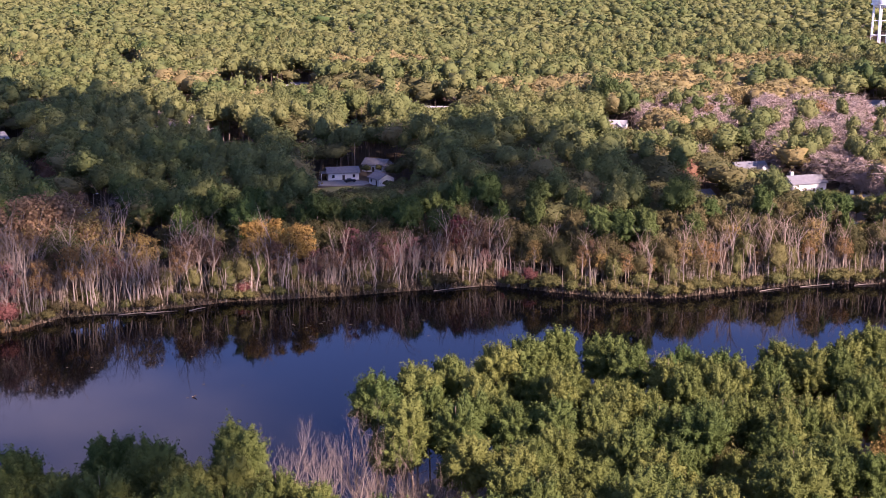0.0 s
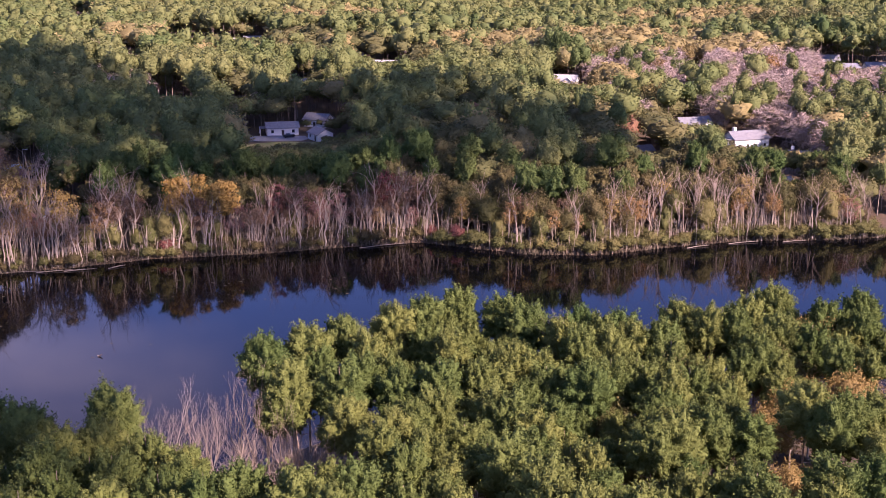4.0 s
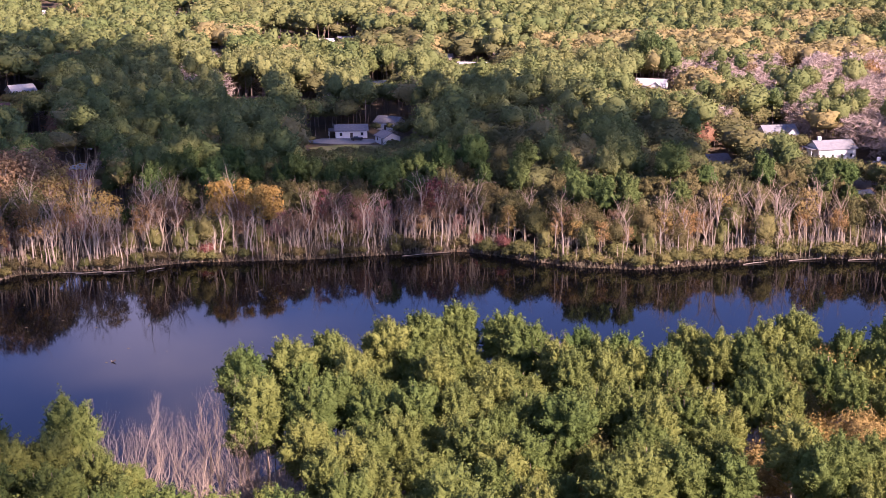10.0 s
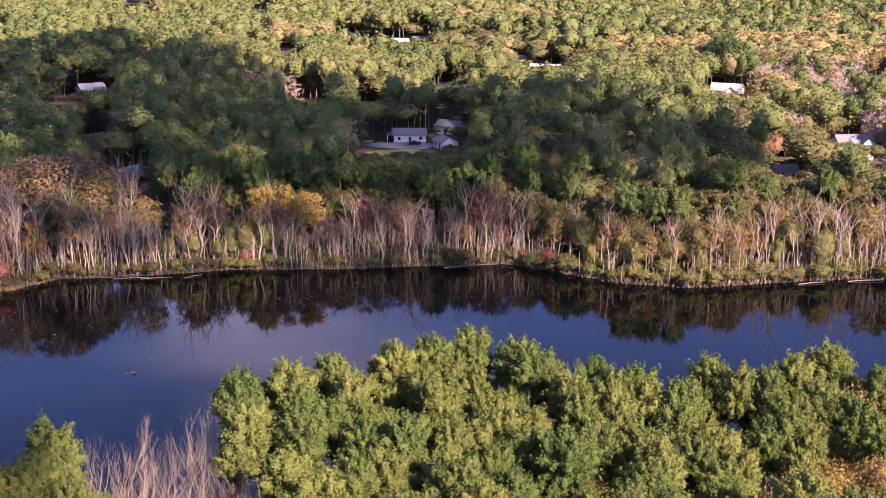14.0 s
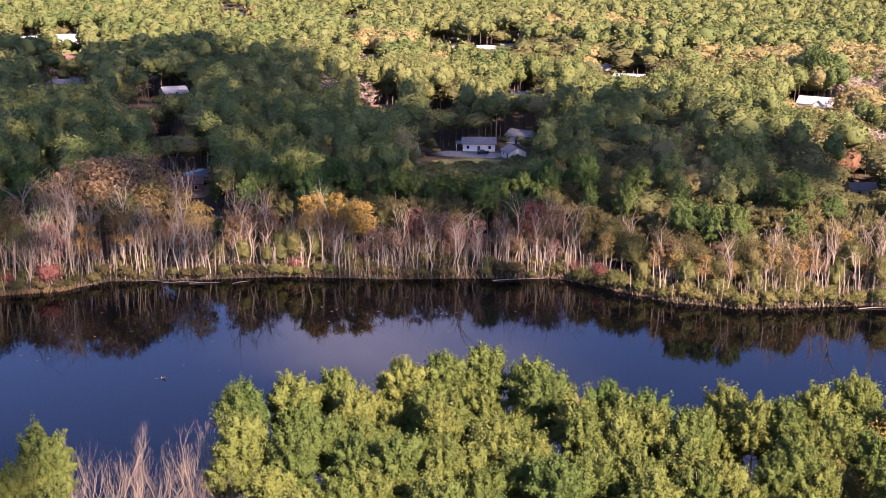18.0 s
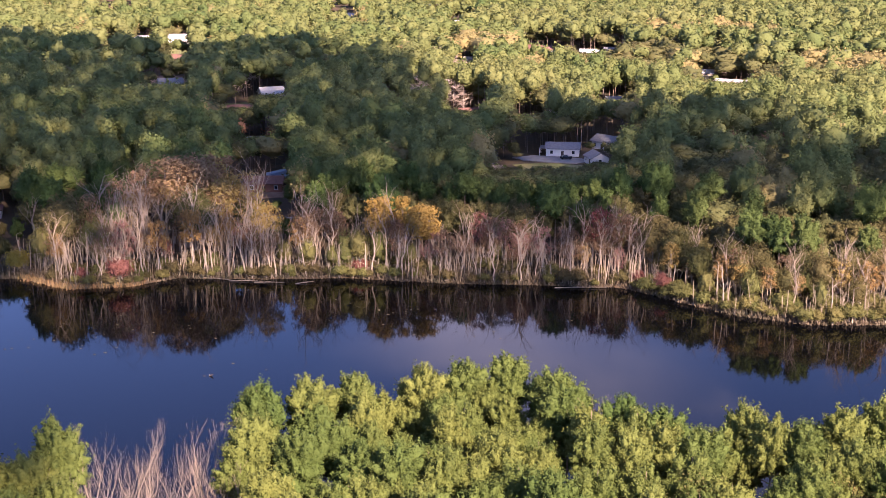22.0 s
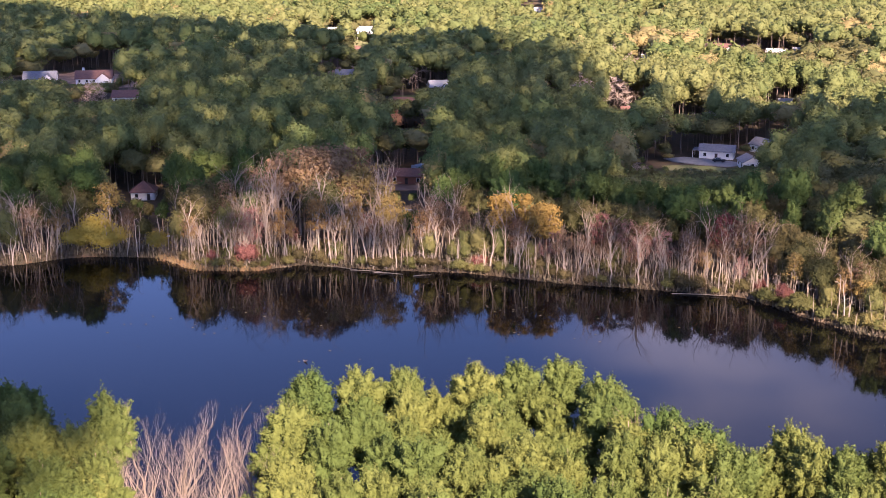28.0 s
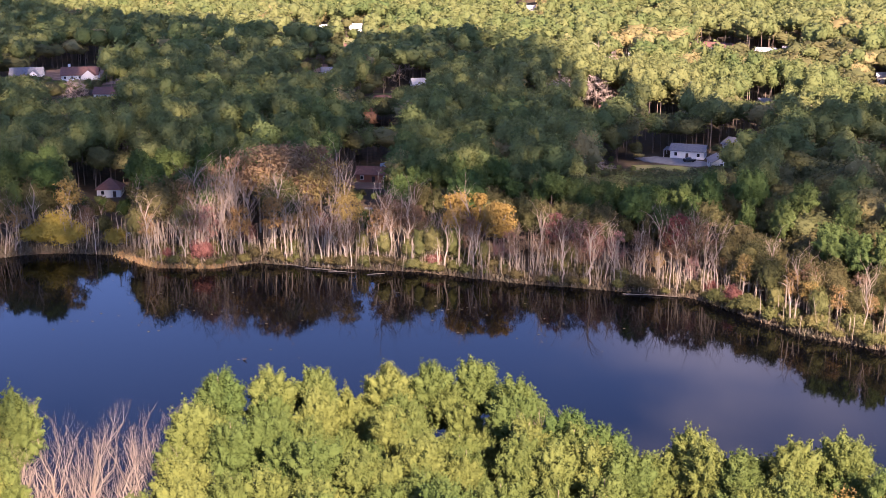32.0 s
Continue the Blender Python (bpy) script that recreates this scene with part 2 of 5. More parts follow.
wbump.inputs["Strength"].default_value = 0.012
wlinks.new(wgeo.outputs["Position"], wtex.inputs["Vector"])
wlinks.new(wtex.outputs[0], wbump.inputs["Height"])
wlinks.new(wbump.outputs[0], wp.inputs["Normal"])

# ---- plan ----
FAR_X = (-900, -300, -190, -149, -144, -138, -118, -100, -86, -78, -57, -35, -6, 16, 37, 51, 67, 85, 104, 128, 155, 250, 500, 1200)
FAR_Y = (160, 225, 262, 281, 289, 298, 306, 301, 308, 318, 323, 331, 334, 339, 343, 335, 327, 325, 331, 337, 336, 348, 400, 500)
NEAR_X = (-900, -300, -120, -60, -49, -37, -29, -17, -7, 2, 13, 28, 36, 46, 56, 67, 79, 95, 110, 160, 300, 1200)
NEAR_Y = (70, 100, 150, 172, 173, 177, 174, 178, 184, 200, 208, 219, 223, 221, 210, 205, 217, 224, 218, 226, 245, 300)
RISE_D = (0, 3, 15, 60, 120, 300, 420, 600, 1200, 3000)
RISE_Z = (0, 0.5, 1.2, 3.6, 6.6, 9.5, 12, 14.5, 20, 32)


def far_shore(x):
    return np.interp(x, FAR_X, FAR_Y)


def near_shore(x):
    return np.interp(x, NEAR_X, NEAR_Y)


def ground_z(x, y):
    """The height of the ground over the lake."""
    x, y = np.asarray(x, float), np.asarray(y, float)
    d = y - far_shore(x)
    low = np.maximum(0.5 * np.clip((x - 50) / 100, 0, 1), 0.35 * np.clip((-x - 120) / 100, 0, 1)) * np.clip((900 - d) / 400, 0, 1)
    far = np.interp(d, RISE_D, RISE_Z) * (1 - low) + 1.2 * np.sin(x * 0.021 + 1) * np.sin(y * 0.017) * np.clip(d / 60, 0, 1)
    e = near_shore(x) - y
    near = np.interp(e, (0, 2, 12, 60, 400), (0, 0.4, 1.5, 3.5, 8)) + 0.5 * np.sin(x * 0.05) * np.sin(y * 0.06) * np.clip(e / 20, 0, 1)
    bed = -np.minimum(1.8, 0.25 * np.minimum(np.abs(d), np.abs(e)))
    return np.where(d > 0, far, np.where(e > 0, near, bed))


def height(x, y):
    return float(ground_z(x, y))


# ---- mesh helpers ----


def mesh_from(name, verts, faces, mats, index=None, smooth=False, tone=None):
    """A mesh from an (n, 3) array and an (m, k) array of equal faces."""
    verts, faces = np.asarray(verts, np.float32), np.asarray(faces, np.int32)
    me = bpy.data.meshes.new(name)
    me.vertices.add(len(verts))
    me.vertices.foreach_set("co", verts.ravel())
    k = faces.shape[1]
    me.loops.add(faces.size)
    me.loops.foreach_set("vertex_index", faces.ravel())
    me.polygons.add(len(faces))
    me.polygons.foreach_set("loop_start", np.arange(0, faces.size, k, dtype=np.int32))
    if np.any(smooth):
        me.polygons.foreach_set("use_smooth", np.array(np.broadcast_to(smooth, len(faces)), bool))
    for m in mats:
        me.materials.append(m)
    if index is not None:
        me.polygons.foreach_set("material_index", np.asarray(index, np.int32))
    if tone is not None:
        me.attributes.new("tone", "FLOAT", "FACE").data.foreach_set("value", np.asarray(tone, np.float32))
    me.update(calc_edges=True)
    return me


def bm_mesh(name, bm, mat):
    me = bpy.data.meshes.new(name)
    bm.to_mesh(me)
    bm.free()
    me.materials.append(mat)
    return me


def part(name, me, parent, label=""):
    ob = new(name, me)
    ob.parent = parent
    if label:
        ob["label"] = label
    return ob


def leaf_tris(rng, centres, radii, count, size, squash=0.8, up=0.35, slim=1.0, inner=0.45, loose=0.3, spike=0.0):
    """Small three-sided leaf tufts through the outer part of many clumps."""
    centres, radii = np.repeat(centres, count, 0), np.repeat(radii, count)
    n = len(centres)
    d = rng.normal(size=(n, 3))
    d[:, 2] += up * 0.8
    d /= np.linalg.norm(d, axis=1)[:, None]
    pos = centres + d * (radii * rng.uniform(inner, 1.08, n))[:, None] * (1, 1, squash)
    nor = d * 0.8 + rng.normal(size=(n, 3)) * loose
    nor[:, 2] += up
    nor /= np.linalg.norm(nor, axis=1)[:, None]
    a = np.cross(nor, rng.normal(size=(n, 3)))
    a /= np.linalg.norm(a, axis=1)[:, None]
    out = rng.random(n) < spike
    a[out] = (d + rng.normal(size=(n, 3)) * 0.35 + (0, 0, 0.25))[out]
    a /= np.linalg.norm(a, axis=1)[:, None]
    b = np.cross(np.where(out[:, None], rng.normal(size=(n, 3)), nor), a)
    b /= np.linalg.norm(b, axis=1)[:, None]
    b *= np.where(out, 0.45, 1.0)[:, None]
    s = size * rng.uniform(0.6, 1.35, n)
    a, b = a * s[:, None], b * (s * rng.uniform(0.6, 1.1, n) * slim)[:, None]
    return np.stack([pos + a, pos - a * 0.8 - b, pos - a * 0.6 + b], 1).reshape(-1, 3)


SPHERES = {}


def sphere(fine):
    if fine not in SPHERES:
        bm = bmesh.new()
        bmesh.ops.create_icosphere(bm, subdivisions=fine, radius=1)
        SPHERES[fine] = np.array([v.co for v in bm.verts]), np.array([[v.index for v in f.verts] for f in bm.faces])
        bm.free()
    return SPHERES[fine]


def lobed_crown(rng, centre, wide, high, lobes, keen, leaves, leaf, fine, spike=0.3, deep=0.52, ragged=1.1):
    """A crown of a few broad swellings set with many small sprays: a dense body under a coat of tufts turned with its surface."""
    broad = rng.normal(size=(9, 3))
    broad /= np.linalg.norm(broad, axis=1)[:, None]
    swell = rng.uniform(-0.12, 0.26, 9)
    spray = rng.normal(size=(lobes, 3)) + (0, 0, 0.25)
    spray /= np.linalg.norm(spray, axis=1)[:, None]
    reach = deep * rng.uniform(0.45, 1.15, lobes)
    scale = np.array((wide * rng.uniform(0.85, 1.1), wide * rng.uniform(0.85, 1.1), high))

    def surface(d):
        near = d @ broad.T
        f = swell * np.exp(5 * (near - 1))
        slope = 5 * (f @ broad - (f * near).sum(1)[:, None] * d)
        close = d @ spray.T
        g = reach * np.exp(keen * (close - 1))
        best = g.argmax(1)
        top, dot = g[np.arange(len(d)), best], close[np.arange(len(d)), best]
        slope += (keen * top)[:, None] * (spray[best] - dot[:, None] * d)
        r = 0.62 + f.sum(1) + top
        n = (d * r[:, None] - slope) / scale
        return r, n / np.linalg.norm(n, axis=1)[:, None]

    ball, tris = sphere(fine)
    r, _ = surface(ball)
    body = ball * (r * rng.uniform(0.78 if fine < 4 else 0.86, 0.97, len(ball)))[:, None] * scale
    body[:, 2] *= np.where(body[:, 2] < 0, 0.75, 1.0)
    d = rng.normal(size=(leaves, 3)) + (0, 0, 0.3)
    d /= np.linalg.norm(d, axis=1)[:, None]
    r, n = surface(d)
    at = d * (r * rng.uniform(0.86, ragged, leaves))[:, None] * scale
    at[:, 2] *= np.where(at[:, 2] < 0, 0.75, 1.0)
    n = n + rng.normal(size=(leaves, 3)) * 0.6
    n /= np.linalg.norm(n, axis=1)[:, None]
    a = np.cross(n, rng.normal(size=(leaves, 3)))
    out = rng.random(leaves) < spike
    a[out] = (n + (0, 0, 0.4) + rng.normal(size=(leaves, 3)) * 0.3)[out]
    a /= np.linalg.norm(a, axis=1)[:, None]
    b = np.cross(np.where(out[:, None], rng.normal(size=(leaves, 3)), n), a)
    b /= np.linalg.norm(b, axis=1)[:, None]
    size = leaf * rng.uniform(0.6, 1.4, leaves)
    a, b = a * size[:, None], b * (size * np.where(out, 0.4, 0.8))[:, None]
    tufts = np.stack([at + a, at - a * 0.8 - b, at - a * 0.6 + b], 1).reshape(-1, 3)
    return join_crown((body + centre, tris, np.full(len(tris), fine > 3)), loose(tufts + centre))


def loose(verts):
    """Separate tufts as verts, faces and their smoothness."""
    return verts, np.arange(len(verts)).reshape(-1, 3), np.zeros(len(verts) // 3, bool)


def join_crown(*pieces):
    verts, faces, smooth, at = [], [], [], 0
    for v, f, m in pieces:
        verts.append(v)
        faces.append(f + at)
        smooth.append(m)
        at += len(v)
    return np.concatenate(verts), np.concatenate(faces), np.concatenate(smooth)


def crown_mesh(crown, mat, scale=1.0):
    return mesh_from("crown", crown[0] * scale, crown[1], [mat], smooth=crown[2])


def quads_mesh(name, verts, mat):
    return mesh_from(name, verts, np.arange(len(verts)).reshape(-1, 4), [mat])


def tube(points, radii, sides=6):
    """Rings along a line of points, as verts and quads."""
    points = np.asarray(points, float)
    ring = np.linspace(0, 2 * np.pi, sides, endpoint=False)
    verts, faces = [], []
    for i, p in enumerate(points):
        t = points[min(i + 1, len(points) - 1)] - points[max(i - 1, 0)]
        t /= np.linalg.norm(t) + 1e-9
        u = np.cross(t, (0.3, 1, 0.1))
        u /= np.linalg.norm(u) + 1e-9
        v = np.cross(t, u)
        verts.append(p + radii[i] * (np.cos(ring)[:, None] * u + np.sin(ring)[:, None] * v))
        if i:
            o = (i - 1) * sides
            for k in range(sides):
                faces.append((o + k, o + (k + 1) % sides, o + sides + (k + 1) % sides, o + sides + k))
    return np.concatenate(verts), np.array(faces)


def join_tubes(tubes):
    verts, faces, at = [], [], 0
    for v, f in tubes:
        verts.append(v)
        faces.append(f + at)
        at += len(v)
    return np.concatenate(verts), np.concatenate(faces)


# ---- trees ----


def pine_meshes(seed, h):
    """Trunk with limbs, and a crown of many upturned needle sprays, of a tall pine."""
    rng = np.random.default_rng(seed)
    bend = rng.normal(0, 0.5, 2)
    line = [(bend[0] * k * k, bend[1] * k * k, h * 0.95 * k) for k in np.linspace(0, 1, 6)]
    tubes = [tube(line, [0.24 - 0.2 * k for k in np.linspace(0, 1, 6)], 7)]
    low, wide = rng.uniform(0.44, 0.62), rng.uniform(3.3, 4.7)
    for i in range(16):
        k, a, r = (i + 0.5) / 16, i * 2.4 + rng.normal(0, 0.3), wide * rng.uniform(0.7, 1.0) * (1 - 0.6 * (i / 16) ** 2)
        root = np.array([bend[0] * k * k, bend[1] * k * k, h * (low + (0.85 - low) * k) - 1.2])
        tip = root + (r * math.cos(a), r * math.sin(a), 0.35 * r + 0.6)
        tubes.append(tube([root, (root + tip) / 2 - (0, 0, 0.25), tip], [0.075, 0.05, 0.02], 4))
    for i in range(6):
        a, z, r = rng.uniform(0, 6.28), h * rng.uniform(0.3, low + 0.1), rng.uniform(1.2, 3.0)
        tubes.append(tube([(0, 0, z), (r * 0.5 * math.cos(a), r * 0.5 * math.sin(a), z + 0.1), (r * math.cos(a), r * math.sin(a), z + rng.uniform(-0.2, 0.8))], [0.06, 0.045, 0.015], 4))
    verts, faces = join_tubes(tubes)
    trunk = mesh_from("trunk", verts, faces, [BARK], smooth=True)
    mid = np.array((bend[0] * 0.6, bend[1] * 0.6, h * (0.47 + 0.5 * low)))
    crown = lobed_crown(rng, mid, wide, h * (0.97 - low) / 2, 100, 52, 7200, 0.19, 5, 0.55, 0.56)
    return trunk, crown_mesh(crown, PINE)


def grow(rng, start, way, length, radius, depth, out, spread=0.55, kids=3, rise=0.25):
    """Branches for a bare tree."""
    n = 4
    pts, p, w = [np.array(start)], np.array(start, float), np.array(way, float)
    for i in range(n):
        w = w + rng.normal(0, 0.12, 3) + (0, 0, rise * 0.15)
        w /= np.linalg.norm(w)
        p = p + w * length / n
        pts.append(p)
    out.append(tube(pts, [radius * (1 - 0.6 * i / n) for i in range(n + 1)], 6 if depth > 2 else (4 if depth > 1 else 3)))
    if depth == 0:
        return
    for j in range(kids):
        i = rng.integers(max(1, n - 2 - (depth > 2)), n + 1) if j else n
        side = rng.normal(size=3)
        side -= side @ w * w
        side /= np.linalg.norm(side)
        d = w * (1 - spread * 0.5) + side * spread * rng.uniform(0.6, 1.2)
        d[2] += rise * 0.5
        grow(rng, pts[i], d / np.linalg.norm(d), length * rng.uniform(0.5, 0.75), radius * 0.42 * (1.2 if j == 0 else 0.9), depth - 1, out, spread, kids, rise)


def place(tree, x, y, turn, scale=1.0, sink=0.15):
    tree.location = (x, y, height(x, y) - sink)
    tree.rotation_euler = (0, 0, turn)
    tree.scale = (scale, scale, scale)
    return tree


def thing_from(name, meshes, label, category, group):
    """A tree: an empty at its foot with its parts."""
    ob = new(name)
    for part_name, me in meshes:
        part(part_name, me, ob)
    return tagged(ob, label, category, group)


# ---- setting ----
gx = np.unique(np.concatenate([np.arange(-3000, -400, 130), np.arange(-400, 420, 7), np.arange(420, 3100, 130)]))
gy = np.unique(np.concatenate([np.arange(-400, 60, 60), np.arange(60, 460, 4), np.arange(460, 1100, 16), np.arange(1100, 3600, 90)]))
mx, my = np.meshgrid(gx, gy)
mz = ground_z(mx, my)
nx, ny = len(gx), len(gy)
idx = np.arange(nx * ny).reshape(ny, nx)
ground = new("ground", mesh_from("ground", np.stack([mx, my, mz], -1).reshape(-1, 3),
             np.stack([idx[:-1, :-1], idx[:-1, 1:], idx[1:, 1:], idx[1:, :-1]], -1).reshape(-1, 4), [EARTH], smooth=True))
tagged(ground, "brown forest floor of leaf litter and pine straw", "ground", kind="structure")
bm = bmesh.new()
for v in ((-2500, 20, 0), (2500, 20, 0), (2500, 620, 0), (-2500, 620, 0)):
    bm.verts.new(v)
bm.faces.new(bm.verts)
water = new("water", bm_mesh("water", bm, WATER))
tagged(water, "still dark lake water mirroring trees and blue sky", "lake", kind="structure")

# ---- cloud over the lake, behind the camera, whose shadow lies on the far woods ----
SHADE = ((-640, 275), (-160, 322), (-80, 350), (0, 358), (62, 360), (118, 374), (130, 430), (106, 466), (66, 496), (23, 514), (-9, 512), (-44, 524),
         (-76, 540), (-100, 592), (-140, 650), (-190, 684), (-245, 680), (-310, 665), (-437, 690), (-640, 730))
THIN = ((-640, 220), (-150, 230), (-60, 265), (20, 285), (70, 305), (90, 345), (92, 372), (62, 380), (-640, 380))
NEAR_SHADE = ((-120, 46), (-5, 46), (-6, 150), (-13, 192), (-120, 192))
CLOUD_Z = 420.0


def inside(poly, x, y):
    odd = np.zeros(np.shape(x), bool)
    for (x0, y0), (x1, y1) in zip(poly, poly[1:] + poly[:1]):
        odd ^= ((y0 > y) != (y1 > y)) & (x < (x1 - x0) * (y - y0) / (y1 - y0 + 1e-9) + x0)
    return odd


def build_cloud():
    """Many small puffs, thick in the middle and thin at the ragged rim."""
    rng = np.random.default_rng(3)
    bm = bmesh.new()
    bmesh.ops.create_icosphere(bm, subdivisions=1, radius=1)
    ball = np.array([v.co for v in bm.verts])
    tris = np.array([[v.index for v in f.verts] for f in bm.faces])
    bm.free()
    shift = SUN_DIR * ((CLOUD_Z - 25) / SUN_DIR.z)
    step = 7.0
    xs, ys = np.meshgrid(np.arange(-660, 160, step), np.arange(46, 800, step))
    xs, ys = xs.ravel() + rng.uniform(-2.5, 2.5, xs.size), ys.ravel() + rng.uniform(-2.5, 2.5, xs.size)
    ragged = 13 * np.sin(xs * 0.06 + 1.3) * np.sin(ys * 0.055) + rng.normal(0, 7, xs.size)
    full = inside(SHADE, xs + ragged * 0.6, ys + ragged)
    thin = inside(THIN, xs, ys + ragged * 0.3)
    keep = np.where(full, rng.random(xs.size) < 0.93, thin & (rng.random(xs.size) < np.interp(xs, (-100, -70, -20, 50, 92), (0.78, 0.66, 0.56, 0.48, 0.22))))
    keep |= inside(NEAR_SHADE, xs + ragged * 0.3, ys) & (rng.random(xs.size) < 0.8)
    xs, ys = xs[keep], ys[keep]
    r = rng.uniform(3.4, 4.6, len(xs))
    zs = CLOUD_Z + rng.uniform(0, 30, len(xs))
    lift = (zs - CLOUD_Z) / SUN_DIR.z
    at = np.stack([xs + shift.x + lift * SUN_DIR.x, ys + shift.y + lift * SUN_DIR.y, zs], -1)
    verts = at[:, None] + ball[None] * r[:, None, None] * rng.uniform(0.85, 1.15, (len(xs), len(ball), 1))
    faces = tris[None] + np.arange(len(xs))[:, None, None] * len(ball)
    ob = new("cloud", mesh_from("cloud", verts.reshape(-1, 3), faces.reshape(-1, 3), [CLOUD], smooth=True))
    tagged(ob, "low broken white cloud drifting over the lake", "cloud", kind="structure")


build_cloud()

# ---- houses ----
CLEAR = []   # (x, y, radius) kept free of woods
VIEWS = []   # (x, y, half width) with low growth towards the lake


def box(bm, x0, x1, y0, y1, z0, z1):
    vs = [bm.verts.new(v) for v in ((x0, y0, z0), (x1, y0, z0), (x1, y1, z0), (x0, y1, z0), (x0, y0, z1), (x1, y0, z1), (x1, y1, z1), (x0, y1, z1))]
    for f in ((3, 2, 1, 0), (4, 5, 6, 7), (0, 1, 5, 4), (1, 2, 6, 5), (2, 3, 7, 6), (3, 0, 4, 7)):
        bm.faces.new([vs[i] for i in f])


def box_mesh(name, mat, *size):
    bm = bmesh.new()
    box(bm, *size)
    return bm_mesh(name, bm, mat)


def house(name, x, y, turn, length, width, wall_h, roof_h, wall_mat, roof_mat, label, chimney=False, porch=False, wing=0.0, hip=False, sight=9.0, hide=1.2):
    """A gabled house with its ridge along its own x; the front looks to -y."""
    top = new(name)
    hl, hw = length / 2, width / 2
    bm = bmesh.new()
    ring = [bm.verts.new(v) for v in ((-hl, -hw, -0.6), (hl, -hw, -0.6), (hl, hw, -0.6), (-hl, hw, -0.6))]
    up = [bm.verts.new(v) for v in ((-hl, -hw, wall_h), (hl, -hw, wall_h), (hl, hw, wall_h), (-hl, hw, wall_h))]
    for i in range(4):
        bm.faces.new((ring[i], ring[(i + 1) % 4], up[(i + 1) % 4], up[i]))
    if not hip:
        for sx, pair in ((-hl, (up[3], up[0])), (hl, (up[1], up[2]))):
            bm.faces.new((*pair, bm.verts.new((sx, 0, wall_h + roof_h - 0.12))))
    wall = part("wall", bm_mesh("wall", bm, wall_mat), top)
    bm = bmesh.new()
    over, thick = 0.55, 0.16
    drop = roof_h / hw * over
    inset = hw if hip else -over
    for side in (-1, 1):
        a, b = (-hl - over, side * (hw + over), wall_h - drop), (hl + over, side * (hw + over), wall_h - drop)
        c, d = (hl - inset, 0, wall_h + roof_h), (-hl + inset, 0, wall_h + roof_h)
        low = [bm.verts.new(v) for v in (a, b, c, d)]
        high = [bm.verts.new((v[0], v[1], v[2] + thick)) for v in (a, b, c, d)]
        bm.faces.new(high if side < 0 else high[::-1])
        bm.faces.new(low[::-1] if side < 0 else low)
        for i in range(4):
            q = (low[i], low[(i + 1) % 4], high[(i + 1) % 4], high[i])
            bm.faces.new(q if side < 0 else q[::-1])
    if hip:
        for side in (-1, 1):
            tri = [bm.verts.new((side * (hl + over), s * (hw + over), wall_h - drop + thick)) for s in (-1, 1)] + [bm.verts.new((side * (hl - inset), 0, wall_h + roof_h + thick))]
            bm.faces.new(tri if side > 0 else tri[::-1])
    part("roof", bm_mesh("roof", bm, roof_mat), top)
    storeys = 2 if wall_h > 4.2 else 1
    many = max(2, int(length / 3.2))
    frame_me = box_mesh("window", STEEL, -0.62, 0.62, -0.07, 0.0, -0.72, 0.72)
    pane_me = box_mesh("pane", GLASS, -0.5, 0.5, -0.085, -0.03, -0.6, 0.6)
    for floor_no in range(storeys):
        for k in range(many):
            wx = -hl + (k + 0.5) * length / many
            if floor_no == 0 and k == many // 2:
                door = part("door", box_mesh("door", DARK, wx - 0.5, wx + 0.5, -hw - 0.06, -hw, 0, 2.05), top, "dark front door")
                continue
            win = part("window", frame_me, top)
            win.location = (wx, -hw - 0.002, 1.55 + 2.7 * floor_no)
            part("pane", pane_me, win)
        for side in (-1, 1):
            win = part("window", frame_me, top)
            win.location, win.rotation_euler = (side * (hl + 0.002), 0, 1.55 + 2.7 * floor_no), (0, 0, side * math.pi / 2)
            part("pane", pane_me, win)
    if chimney:
        part("chimney", box_mesh("chimney", wall_mat, -hl * 0.6 - 0.6, -hl * 0.6 + 0.6, hw * 0.2, hw * 0.2 + 1.0, wall_h * 0.6, wall_h + roof_h + 1.3), top)
    if porch:
        part("porch_roof", box_mesh("porch_roof", roof_mat, -hl - 2.6, -hl, -hw * 0.8, hw * 0.8, wall_h - 0.3, wall_h - 0.12), top)
        for side in (-1, 1):
            part("post", box_mesh("post", STEEL, -hl - 2.5, -hl - 2.35, side * hw * 0.75 - 0.08, side * hw * 0.75 + 0.08, -0.4, wall_h - 0.3), top)
    if wing:
        bm = bmesh.new()
        wy, wz = -hw - wing, wall_h + roof_h * 0.8
        gx0, gx1 = hl * 0.15, hl * 0.85
        box(bm, gx0, gx1, wy, -hw + 0.05, -0.6, wall_h)
        gm = (gx0 + gx1) / 2
        tri = [bm.verts.new(v) for v in ((gx0, wy + 0.01, wall_h), (gx1, wy + 0.01, wall_h), (gm, wy + 0.01, wz - 0.15))]
        bm.faces.new(tri)
        part("gable_wing", bm_mesh("gable_wing", bm, wall_mat), top)
        bm = bmesh.new()
        for side in (-1, 1):
            e = gm + side * ((gx1 - gx0) / 2 + 0.4)
            low = [bm.verts.new(v) for v in ((e, wy - 0.4, wall_h - 0.35), (gm, wy - 0.4, wz), (gm, 0, wz), (e, 0, wall_h - 0.35))]
            high = [bm.verts.new((v.co.x, v.co.y, v.co.z + 0.16)) for v in low]
            bm.faces.new(high)
            bm.faces.new(low[::-1])
            for i in range(4):
                bm.faces.new((low[i], low[(i + 1) % 4], high[(i + 1) % 4], high[i]))
        bmesh.ops.recalc_face_normals(bm, faces=bm.faces)
        part("wing_roof", bm_mesh("wing_roof", bm, roof_mat), top)
    top.matrix_basis = pose(x, y, height(x, y), 0, 0, turn)
    CLEAR.append((x, y, max(length, width) * (0.62 if y < 560 else 0.52) + (2 if y < 560 else 0.5)))
